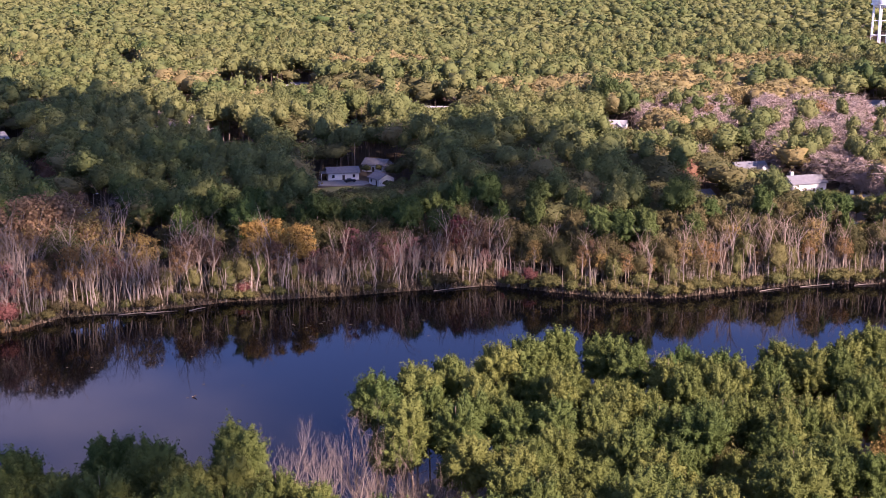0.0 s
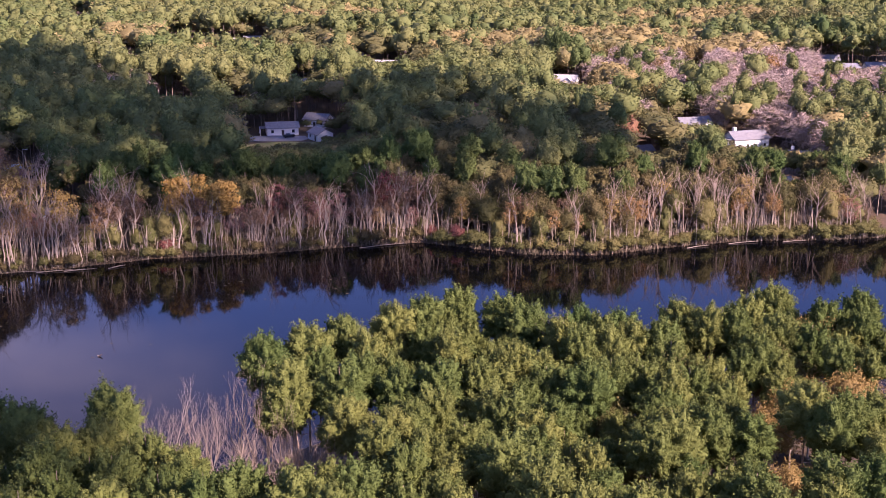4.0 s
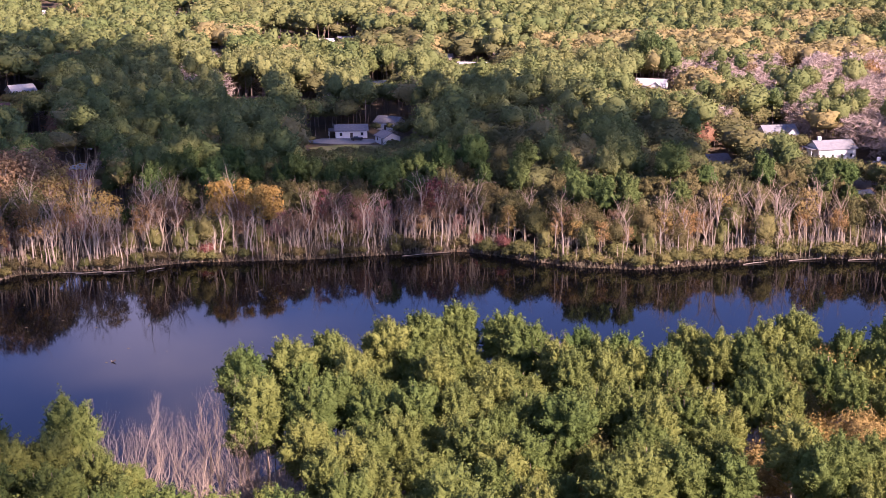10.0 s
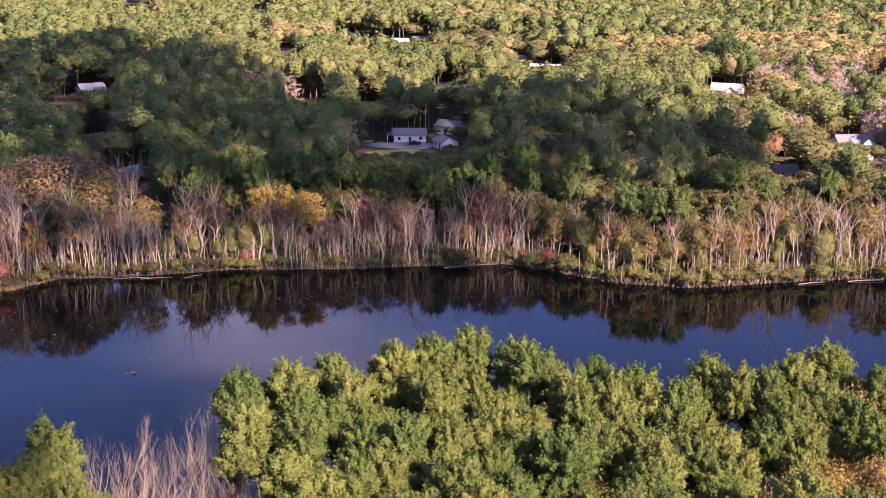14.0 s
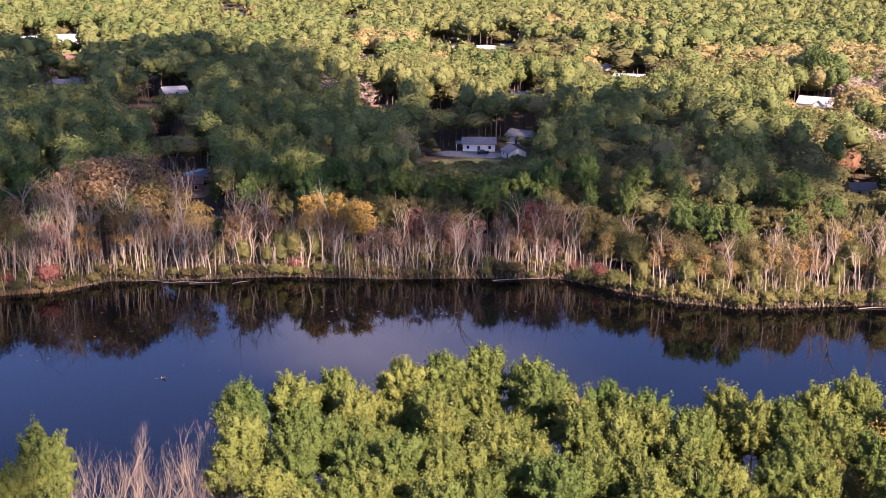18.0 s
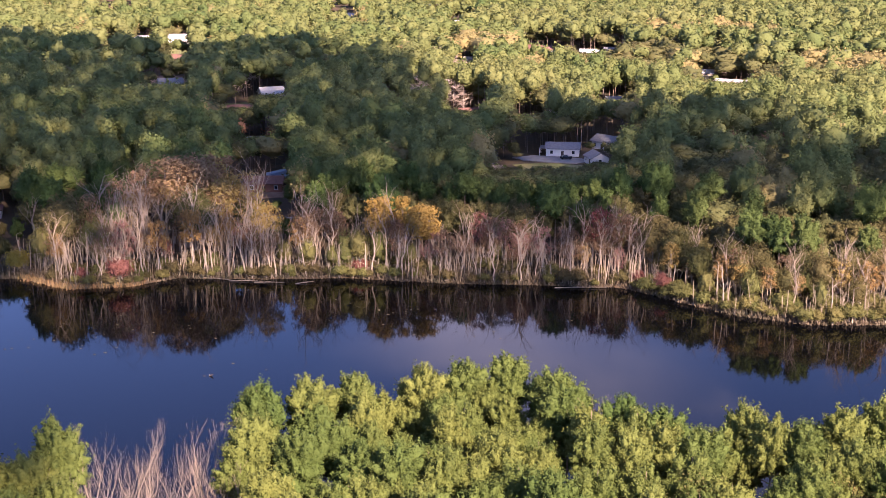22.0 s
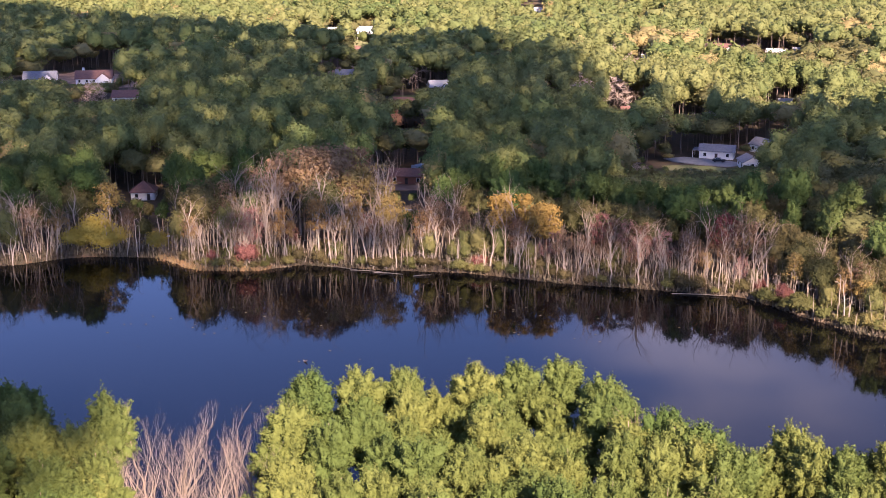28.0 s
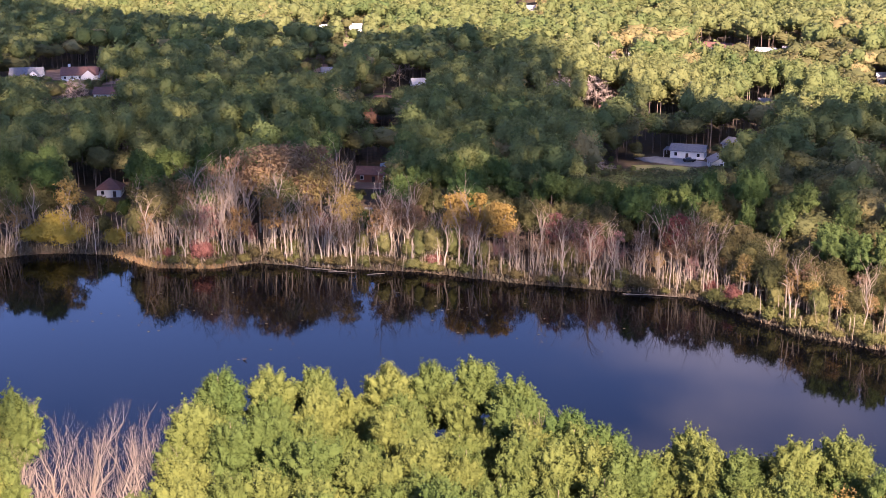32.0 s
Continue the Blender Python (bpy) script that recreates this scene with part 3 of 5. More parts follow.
    if sight:
        VIEWS.append((x, y, sight, hide))
    return tagged(top, label, "house")


WHITE_A = "white single-storey house with grey roof and carport"
house("house", -7, 482, 8, 12, 8, 2.9, 1.7, WHITE, GREY_ROOF, WHITE_A, porch=True, sight=16, hide=0.0)
house("house", 7, 498, -30, 10, 7, 3.0, 2.0, WHITE, GREY_ROOF, "white gabled house with dark grey roof among pines", sight=6, hide=1.6)
house("garage", 8, 468, -62, 8, 6.5, 2.7, 1.7, WHITE, GREY_ROOF, "white garage with grey shingle roof by the drive", sight=6, hide=0.4)
house("house", 173, 470, 14, 15, 9, 4.2, 2.4, WHITE, GREY_ROOF, "long white house with grey gabled roof on a lawn", chimney=True, porch=True, sight=13, hide=-0.6)
house("house", 158, 492, 10, 13, 9, 5.6, 2.6, WHITE, GREY_ROOF, "tall white two-storey house behind garden trees", wing=2.5, sight=11, hide=4.2)
house("cottage", 126, 448, 20, 8, 6, 2.8, 1.6, WHITE, GREY_ROOF, "small white cottage with grey roof under oaks", sight=6, hide=0.2)
house("cottage", 184, 442, -20, 8, 6, 2.8, 1.5, WHITE, GREY_ROOF, "small white cottage with weathered grey roof", chimney=True, sight=6, hide=2.7)
house("shed", 164, 402, 25, 5, 4, 2.4, 1.0, WHITE, PALE_ROOF, "small pale shed among bank trees", sight=4)
house("house", 41, 676, -12, 17, 9, 3.2, 1.6, TAN, PALE_ROOF, "long tan house with pale sunlit roof", sight=11, hide=3.0)
house("shed", 26, 702, 5, 6, 5, 4.0, 1.5, TAN, PALE_ROOF, "tall tan shed beside the pines", sight=4)
house("house", 127, 617, -20, 14, 10, 4.0, 2.6, WHITE, PALE_ROOF, "bright white house with pale roof in sun", wing=3, sight=11, hide=1.2)
house("house", -79, 780, -14, 19, 10, 3.6, 2.2, WHITE, BROWN_ROOF, "long white house with brown roof in pines", wing=3, sight=12)
house("house", -49, 770, 8, 11, 8, 3.4, 1.8, WHITE, PALE_ROOF, "white house with pale roof half hidden by pines", sight=8, hide=2.2)
house("house", -60, 549, 22, 12, 8, 3.2, 2.0, TAN, BROWN_ROOF, "tan house with brown roof in a clearing", sight=8, hide=3.7)
house("house", 300, 712, -10, 13, 9, 3.8, 2.4, WHITE, GREY_ROOF, "white gabled house at the edge of bare woods", sight=9)
house("house", 301, 684, 12, 12, 8, 3.0, 2.0, WHITE, GREY_ROOF, "low white house with grey roof", sight=8)
house("house", 320, 690, -6, 12, 8, 3.0, 2.0, WHITE, GREY_ROOF, "low white house with grey roof", sight=8)
house("house", -342, 530, 38, 18, 10, 5.6, 3.4, WHITE, BROWN_ROOF, "large white two-storey house with red-brown gabled roof", wing=3.5, chimney=True, sight=13)
house("house", -280, 484, 30, 14, 9, 5.6, 2.4, WHITE, BROWN_ROOF, "white two-storey house with brown roof behind pines", sight=10, hide=3.2)
house("house", -369, 520, 38, 16, 10, 5.4, 3.2, WHITE, GREY_ROOF, "large white house with dark gabled roof", wing=3.5, sight=12, hide=2.7)
house("cottage", -289, 468, 30, 7, 6, 2.8, 1.6, TAN, GREY_ROOF, "small tan cottage under pines", sight=5, hide=3.7)
house("house", -327, 785, 25, 17, 10, 5.2, 2.6, WHITE, PALE_ROOF, "white house with pale roof in a sunny clearing", wing=3, sight=5, hide=4.5)
house("house", -350, 778, 30, 12, 9, 4.8, 2.4, TAN, PALE_ROOF, "tan house with pale roof in a sunny clearing", sight=4, hide=3.5)
house("house", -283, 704, 20, 14, 9, 4.2, 2.4, WHITE, BROWN_ROOF, "bright white house with brown roof in sun", sight=5, hide=3.6)
house("house", -357, 750, 30, 13, 9, 3.4, 2.0, TAN, PALE_ROOF, "tan house with pale roof in sun", sight=4, hide=4.0)
house("house", -236, 604, 35, 12, 9, 4.6, 2.6, WHITE, GREY_ROOF, "white house with dark roof by a drive", wing=2.5, sight=11, hide=2.7)
house("house", -165, 538, 25, 11, 8, 3.0, 1.8, TAN, BROWN_ROOF, "low tan house on a sunny lawn", sight=9, hide=3.2)
house("house", -167, 576, 40, 11, 9, 4.4, 2.6, TAN, PALE_ROOF, "tan gabled house in sun", sight=9, hide=3.2)
house("house", -480, 960, 20, 16, 10, 5, 2.4, WHITE, BROWN_ROOF, "far white house above the woods", sight=12)
house("house", -274, 953, 10, 14, 10, 6, 2.6, WHITE, PALE_ROOF, "far bright white house in pines", sight=10)
house("house", -172, 935, 10, 16, 9, 3.6, 2.0, WHITE, PALE_ROOF, "far white house in pines", sight=9, hide=2.7)
house("house", -37, 782, 10, 10, 8, 3.2, 1.8, WHITE, GREY_ROOF, "white house with blue-grey roof", sight=6, hide=3.2)
house("house", -5, 600, 30, 12, 8, 3.6, 2.0, WHITE, GREY_ROOF, "white house with dark grey roof in sunlit woods", sight=8, hide=2.7)
house("shed", -104, 702, 10, 6, 6, 4.5, 1.6, WHITE, PALE_ROOF, "small white shed in the woods", sight=4, hide=2.2)
house("house", -31, 541, 15, 11, 8, 3.0, 1.8, BRICK, BROWN_ROOF, "red brick house with brown roof", sight=7, hide=4.2)
house("lake_house", -160, 350, 32, 7.5, 7, 2.9, 2.6, WHITE, BROWN_ROOF, "small white lake house with red-brown hipped roof", hip=True, sight=9, hide=-0.6)
house("house", -93, 406, 20, 12, 8, 2.8, 1.8, BRICK, BROWN_ROOF, "red brick house with brown roof by the clearing", sight=8, hide=0.8)
house("shed", -68, 366, 15, 8, 5, 2.4, 1.2, WHITE, GREY_ROOF, "pale shed behind the bank trees", sight=5, hide=3.4)
house("house", -125, 472, 20, 12, 8, 2.8, 1.6, WHITE, GREY_ROOF, "low white house under dark pines", sight=6, hide=3.7)
house("house", 560, 1500, 10, 16, 10, 4, 3, TAN, GREY_ROOF, "far house beside a pale road", sight=12)


def patch(name, points, mat, label, category, lift=0.12, kind="structure"):
    """A thin sheet of another surface that follows the ground, with a skirt into it."""
    n = len(points)
    cx, cy = sum(p[0] for p in points) / n, sum(p[1] for p in points) / n
    rings = [[(cx + (x - cx) * f, cy + (y - cy) * f) for x, y in points] for f in (0.2, 0.4, 0.6, 0.8, 1.0)]
    verts = [(cx, cy, height(cx, cy) + lift)] + [(x, y, height(x, y) + lift) for ring in rings for x, y in ring] + [(x, y, height(x, y) - 0.4) for x, y in points]
    bm = bmesh.new()
    vs = [bm.verts.new(v) for v in verts]
    for i in range(n):
        bm.faces.new((vs[0], vs[1 + i], vs[1 + (i + 1) % n]))
        for r in range(5):
            o = 1 + r * n
            bm.faces.new((vs[o + i], vs[o + n + i], vs[o + n + (i + 1) % n], vs[o + (i + 1) % n]))
    bmesh.ops.recalc_face_normals(bm, faces=bm.faces)
    CLEAR.append((cx, cy, 0.75 * max(math.hypot(p[0] - cx, p[1] - cy) for p in points)))
    return tagged(new(name, bm_mesh(name, bm, mat)), label, category, kind=kind)


def oval(cx, cy, rx, ry, seed):
    r = random.Random(seed)
    return [(cx + rx * math.cos(a) * (k := r.uniform(0.8, 1.15)), cy + ry * math.sin(a) * k) for a in [i * 6.283 / 16 for i in range(16)]]


patch("driveway", [(-24, 472), (-19, 468), (-9, 466), (1, 466), (4, 470), (2, 475), (-8, 477.5), (-18, 477.5)], DRIVE, "curved grey concrete driveway", "driveway", 0.2)
patch("lawn", oval(-4, 456, 17, 9, 1), LAWN, "green lawn before the houses", "lawn")
patch("lawn", oval(172, 446, 22, 14, 2), LAWN, "sunlit lawn round the white house", "lawn")
patch("clearing", oval(-92, 410, 12, 16, 3), CLAY, "red clay clearing round the trailer", "clearing")
patch("clearing", oval(-66, 545, 14, 10, 4), CLAY, "bare reddish yard", "clearing")
patch("lawn", oval(-312, 750, 32, 38, 5), LAWN, "pale sunny yard between houses", "lawn")
patch("clearing", oval(-262, 640, 22, 26, 6), CLAY, "sandy sunlit yard", "clearing")
patch("lawn", oval(-170, 562, 22, 14, 7), LAWN, "sunlit lawn", "lawn")
patch("clearing", oval(-352, 556, 50, 22, 8), CLAY, "red pine straw under tall pines", "clearing")
patch("clearing", oval(210, 690, 9, 12, 9), DRIVE, "pale sandy opening in the woods", "clearing")
patch("road", [(470, 1440), (540, 1452), (620, 1470), (620, 1484), (540, 1466), (470, 1454)], DRIVE, "pale road on the far rise", "road", 0.3)


def vehicle(name, x, y, turn, length, width, tall, paint, label, cab=True):
    top = new(name)
    bm = bmesh.new()
    box(bm, -length / 2, length / 2, -width / 2, width / 2, 0.35, 0.35 + tall * (0.45 if cab else 0.9))
    bmesh.ops.bevel(bm, geom=bm.edges[:], offset=0.09, segments=2, affect="EDGES")
    part("body", bm_mesh("body", bm, paint), top)
    if cab:
        bm = bmesh.new()
        base = [(-length * 0.32, -1), (length * 0.2, -1), (length * 0.2, 1), (-length * 0.32, 1)]
        roof = [(-length * 0.22, -1), (length * 0.08, -1), (length * 0.08, 1), (-length * 0.22, 1)]
        lo = [bm.verts.new((px, s * width * 0.46, 0.35 + tall * 0.44)) for px, s in base]
        hi = [bm.verts.new((px, s * width * 0.38, tall)) for px, s in roof]
        bm.faces.new(hi)
        for i in range(4):
            bm.faces.new((lo[i], lo[(i + 1) % 4], hi[(i + 1) % 4], hi[i]))
        part("cabin", bm_mesh("cabin", bm, GLASS), top)
    for sx in (-0.32, 0.32):
        for sy in (-1, 1):
            bm = bmesh.new()
            bmesh.ops.create_cone(bm, segments=14, radius1=0.33, radius2=0.33, depth=0.22, cap_ends=True, matrix=pose(0, 0, 0, 90))
            wheel = part("wheel", bm_mesh("wheel", bm, RUBBER), top)
            wheel.location = (sx * length, sy * (width / 2 - 0.1), 0.33)
    top.matrix_basis = pose(x, y, height(x, y) + 0.17, 0, 0, turn)
    return tagged(top, label, "vehicle")


vehicle("trailer", -94, 419, 70, 9, 2.6, 3.0, BLUE, "pale blue metal trailer parked on red clay", cab=False)
vehicle("car", -88, 413, 40, 4.5, 1.8, 1.5, CAR_DARK, "black car parked beside the trailer")
vehicle("car", -4, 473, 10, 4.5, 1.8, 1.5, CAR_DARK, "dark car parked on the driveway")
vehicle("car", -127, 318, 20, 4.4, 1.8, 1.5, CAR_WHITE, "white car parked behind the lake bank")
vehicle("car", -254, 620, 60, 4.5, 1.8, 1.5, CAR_DARK, "dark car parked in a sandy yard")
VIEWS += [(-11, 465, 15, -0.9), (-94, 416, 7, 0), (-90, 398, 8, -1), (-127, 318, 4, 0), (210, 690, 6, 1)]
CLEAR += [(-95, 416, 9), (-90, 394, 10), (-127, 318, 4), (-92, 336, 12), (-75, 344, 12)]

yard_lamp = new("yard_lamp")
v, f = tube([(0, 0, 0), (0, 0, 5), (0, 0, 8.6)], [0.11, 0.09, 0.07], 8)
part("pole", mesh_from("pole", v, f, [DEAD]), yard_lamp)
v, f = tube([(0, 0, 8.5), (0.5, 0, 8.8), (1.2, 0, 8.8)], [0.05, 0.05, 0.05], 6)
part("arm", mesh_from("arm", v, f, [STEEL]), yard_lamp)
part("lamp_head", box_mesh("lamp_head", STEEL, 1.1, 1.7, -0.16, 0.16, 8.66, 8.86), yard_lamp)
yard_lamp.location = (-90, 420, height(-90, 420))
tagged(yard_lamp, "wooden yard lamp pole beside the clearing", "lamp")


def water_tower(x, y):
    top = new("water_tower")
    spread, tall = 8.0, 40.0
    for k in range(6):
        a = k * math.pi / 3
        foot, head = (spread * math.cos(a), spread * math.sin(a), 0), (spread * 0.86 * math.cos(a), spread * 0.86 * math.sin(a), tall)
        v, f = tube([foot, head], [0.55, 0.5], 8)
        part("leg", mesh_from("leg", v, f, [STEEL]), top)
        for z in (13, 26):
            r = spread * (1 - 0.14 * z / tall)
            b = a + math.pi / 3
            v, f = tube([(r * math.cos(a), r * math.sin(a), z), (r * math.cos(b), r * math.sin(b), z)], [0.3, 0.3], 6)
            part("brace", mesh_from("brace", v, f, [STEEL]), top)
    v, f = tube([(0, 0, 0), (0, 0, tall)], [1.0, 1.0], 12)
    part("riser", mesh_from("riser", v, f, [STEEL]), top)
    profile = [(0.3, tall - 3.5), (4.5, tall - 2.4), (7.6, tall), (8.4, tall + 4), (8.4, tall + 9), (7.2, tall + 12), (4, tall + 14), (0.2, tall + 14.8)]
    v, f = tube([(0, 0, z) for _, z in profile], [r for r, _ in profile], 28)
    part("tank", mesh_from("tank", v, f, [STEEL], smooth=True), top, "white rounded steel tank")
    v, f = tube([(0, 0, tall + 0.2), (0, 0, tall + 1.2)], [9.1, 9.1], 28)
    part("walkway", mesh_from("walkway", v, f, [STEEL]), top)
    top.location = (x, y, height(x, y) + 0.5)
    VIEWS.append((x, y, 12, 0))
    CLEAR.append((x, y, 14))
    tagged(top, "white steel water tower on six legs", "water tower")


water_tower(470, 1110)

# ---- woods ----


def scatter(rng, x0, x1, y0, y1, step, keep):
    xs, ys = np.meshgrid(np.arange(x0, x1, step), np.arange(y0, y1, step))
    xs = xs.ravel() + rng.uniform(-0.48, 0.48, xs.size) * step
    ys = ys.ravel() + rng.uniform(-0.48, 0.48, ys.size) * step
    ok = keep(xs, ys)
    for cx, cy, r in CLEAR:
        ok &= (xs - cx) ** 2 + (ys - cy) ** 2 > r * r
    return xs[ok], ys[ok]


STATIONS = ((0, 0, -4), (13, 2, -5), (23, 3, -3.5), (34, 8, 0), (47, 18, 4.6), (60, 26, 9), (81, 33, 16), (97, 38, 25), (119, 50, 27.6))   # x, y, heading to the left


def in_view(xs, ys, slack=12.0):
    """The country that lies before the way of the camera."""
    seen = np.zeros(np.shape(xs), bool)
    for ex, ey, heading in STATIONS:
        a, c = radians(heading + 20), radians(heading - 20)
        left = (xs - ex) * math.cos(a) + (ys - ey) * math.sin(a) > -slack
        right = -(xs - ex) * math.cos(c) - (ys - ey) * math.sin(c) > -slack
        seen |= left & right & (ys > ey)
    return seen


def low_growth(xs, ys, h):
    """Young, low trees on the lake side of houses and yards."""
    for cx, cy, half, hide in VIEWS:
        wx, wy = 60 - cx, 25 - cy
        far = math.hypot(wx, wy)
        wx, wy = wx / far, wy / far
        along, aside = (xs - cx) * wx + (ys - cy) * wy, np.abs((ys - cy) * wx - (xs - cx) * wy)
        cap = 1.0 + hide + along * 88 / far
        h = np.where((along > 0) & (along < 130) & (aside < half + 2), np.minimum(h, cap + np.maximum(0, aside - half) * 2), h)
    return h


def woods(name, rng, xs, ys, templates, mat, h0, h1, label, trunk=True, spread=1.0):
    """One joined mesh of many far crowns, and one of their trunks."""
    rolling = 1 + 0.1 * np.sin(xs * 0.045 + 2 * np.sin(ys * 0.021)) * np.sin(ys * 0.037 + 1.5 * np.sin(xs * 0.017))
    size = low_growth(xs, ys, (h0 + (h1 - h0) * rng.beta(2.0, 2.0, len(xs))) * rolling)
    ok = size > 3.2
    xs, ys, size = xs[ok], ys[ok], size[ok]
    out, faces, smooth, tones, at = [], [], [], [], 0
    which = rng.integers(0, len(templates), len(xs))
    turn = rng.uniform(0, 6.28, len(xs))
    wide = rng.uniform(0.85, 1.45, len(xs)) * np.clip(1.5 - size / 40, 0.9, 1.4) * spread
    zs = ground_z(xs, ys)
    for k, (tpl, tris, soft) in enumerate(templates):
        pick = np.nonzero(which == k)[0]
        if not len(pick):
            continue
        c, s, h, w = np.cos(turn[pick]), np.sin(turn[pick]), size[pick], size[pick] * wide[pick]
        v = np.empty((len(pick), len(tpl), 3), np.float32)
        v[..., 0] = (tpl[None, :, 0] * c[:, None] - tpl[None, :, 1] * s[:, None]) * w[:, None] + xs[pick, None]
        v[..., 1] = (tpl[None, :, 0] * s[:, None] + tpl[None, :, 1] * c[:, None]) * w[:, None] + ys[pick, None]
        v[..., 2] = tpl[None, :, 2] * h[:, None] + zs[pick, None]
        out.append(v.reshape(-1, 3))
        faces.append((tris[None] + at + np.arange(len(pick))[:, None, None] * len(tpl)).reshape(-1, 3))
        smooth.append(np.tile(soft, len(pick)))
        tones.append(np.repeat(rng.random(len(pick)), len(tris)))
        at += len(pick) * len(tpl)
    mesh = mesh_from(name, np.concatenate(out), np.concatenate(faces), [mat], smooth=np.concatenate(smooth), tone=np.concatenate(tones))
    ob = tagged(new(name, mesh), label, "woods", kind="stuff")
    if trunk:
        r = 0.008 * size
        a = np.stack([xs, ys, zs - 0.3], -1)
        b = a + np.stack([rng.normal(0, 0.02, len(xs)) * size, rng.normal(0, 0.02, len(xs)) * size, 0.86 * size], -1)
        side = [np.stack([r * math.cos(k * 2.094), r * math.sin(k * 2.094), 0 * r], -1) for k in range(3)]
        quads = np.concatenate([np.stack([a + side[k], a + side[(k + 1) % 3], b + side[(k + 1) % 3] * 0.35, b + side[k] * 0.35], 1) for k in range(3)])
        tagged(new("woods_trunk", quads_mesh("woods_trunk", quads.reshape(-1, 3), TRUNKS)), "straight grey-brown trunks of the far woods", "trunks", kind="stuff")
    return ob


def bare_template(rng, clumps, leaves, leaf):
    """Twigs of a leafless crown of height 1."""
    k = (np.arange(clumps) + rng.uniform(0.3, 0.7, clumps)) / clumps
    a = np.arange(clumps) * 2.4 + rng.uniform(0, 6.28)
    r = 0.29 * np.sin(np.pi * (0.18 + 0.76 * k)) ** 0.6 * np.sqrt(rng.uniform(0.15, 1.0, clumps))
    return loose(leaf_tris(rng, np.stack([r * np.cos(a), r * np.sin(a), 0.26 + 0.64 * k], -1), rng.uniform(0.08, 0.13, clumps), leaves, leaf, 1.0, 0.5, 0.14, 0.3, 0.3, 0.8))


def leaf_template(rng, kind, lobes, leaves, leaf, fine):
    """A domed crown on a tree of height 1."""
    if kind == "pine":
        low = rng.uniform(0.40, 0.60)
        return lobed_crown(rng, (0, 0, 0.48 + 0.48 * low), rng.uniform(0.135, 0.195), (0.98 - low) / 2, lobes, 0.7 * lobes, leaves, leaf, fine, 0.4)
    return lobed_crown(rng, (0, 0, 0.66), rng.uniform(0.24, 0.31), 0.31, lobes, 0.7 * lobes, leaves, leaf * 1.2, fine, 0.15)


rng = np.random.default_rng(5)
BANK_PINES = [leaf_template(rng, "pine", 72, 2800, 0.012, 4) for _ in range(9)]
BANK_OAKS = [leaf_template(rng, "oak", 84, 2800, 0.012, 4) for _ in range(7)]
FRONT_PINE = [leaf_template(rng, "pine", 54, 800, 0.015, 3) for _ in range(12)]
FRONT_OAK = [leaf_template(rng, "oak", 62, 800, 0.015, 3) for _ in range(10)]
FRONT_BARE = [bare_template(rng, 16, 24, 0.06) for _ in range(6)]
NEAR_PINE = [leaf_template(rng, "pine", 40, 380, 0.020, 2) for _ in range(14)]
NEAR_OAK = [leaf_template(rng, "oak", 46, 380, 0.020, 2) for _ in range(14)]
NEAR_BARE = [bare_template(rng, 20, 36, 0.075) for _ in range(6)]
MID_PINE = [leaf_template(rng, "pine", 24, 120, 0.031, 2) for _ in range(14)]
MID_OAK = [leaf_template(rng, "oak", 26, 120, 0.033, 2) for _ in range(10)]
MID_BARE = [bare_template(rng, 12, 22, 0.10) for _ in range(6)]
FAR_PINE = [leaf_template(rng, "pine", 8, 26, 0.055, 1) for _ in range(12)]

STANDS = (   # kind, centre, half widths
    ("bare", 210, 600, 80, 112), ("bare", 182, 452, 16, 30), ("bare", 245, 640, 40, 60), ("bare", -72, 540, 16, 14), ("bare", -100, 640, 14, 12),
    ("gold", 190, 715, 72, 62), ("gold", 268, 850, 70, 55), ("gold", -95, 690, 26, 30), ("gold", 20, 800, 40, 25), ("gold", 100, 690, 30, 30), ("gold", 128, 560, 14, 22),
    ("oak", 85, 405, 58, 66), ("oak", 132, 470, 36, 50), ("oak", 60, 640, 70, 40), ("oak", -20, 700, 60, 50), ("oak", -140, 620, 40, 30), ("oak", 5, 470, 26, 26), ("oak", 30, 360, 120, 9),
    ("gold", 70, 395, 9, 8), ("gold", 30, 660, 16, 14), ("russet", 62, 470, 10, 10), ("russet", 122, 452, 7, 7), ("russet", -120, 470, 14, 12), ("russet", 60, 712, 14, 14))


def kinds(rng, xs, ys):
    """The kind of each tree, by stands with ragged edges."""
    kind = np.where(rng.random(len(xs)) < 0.26, "oak", "pine").astype(object)
    kind[rng.random(len(xs)) < 0.03] = "gold"
    kind[rng.random(len(xs)) < 0.015] = "bare"
    for name, cx, cy, rx, ry in STANDS:
        d = ((xs - cx) / rx) ** 2 + ((ys - cy) / ry) ** 2
        kind[(d < 1 + rng.normal(0, 0.25, len(xs))) & (rng.random(len(xs)) < 0.82)] = name
    return kind


RUSSET_WOOD = foliage("russet_woods", (0.22, 0.10, 0.05), (0.17, 0.10, 0.06), (0.26, 0.14, 0.08), True)


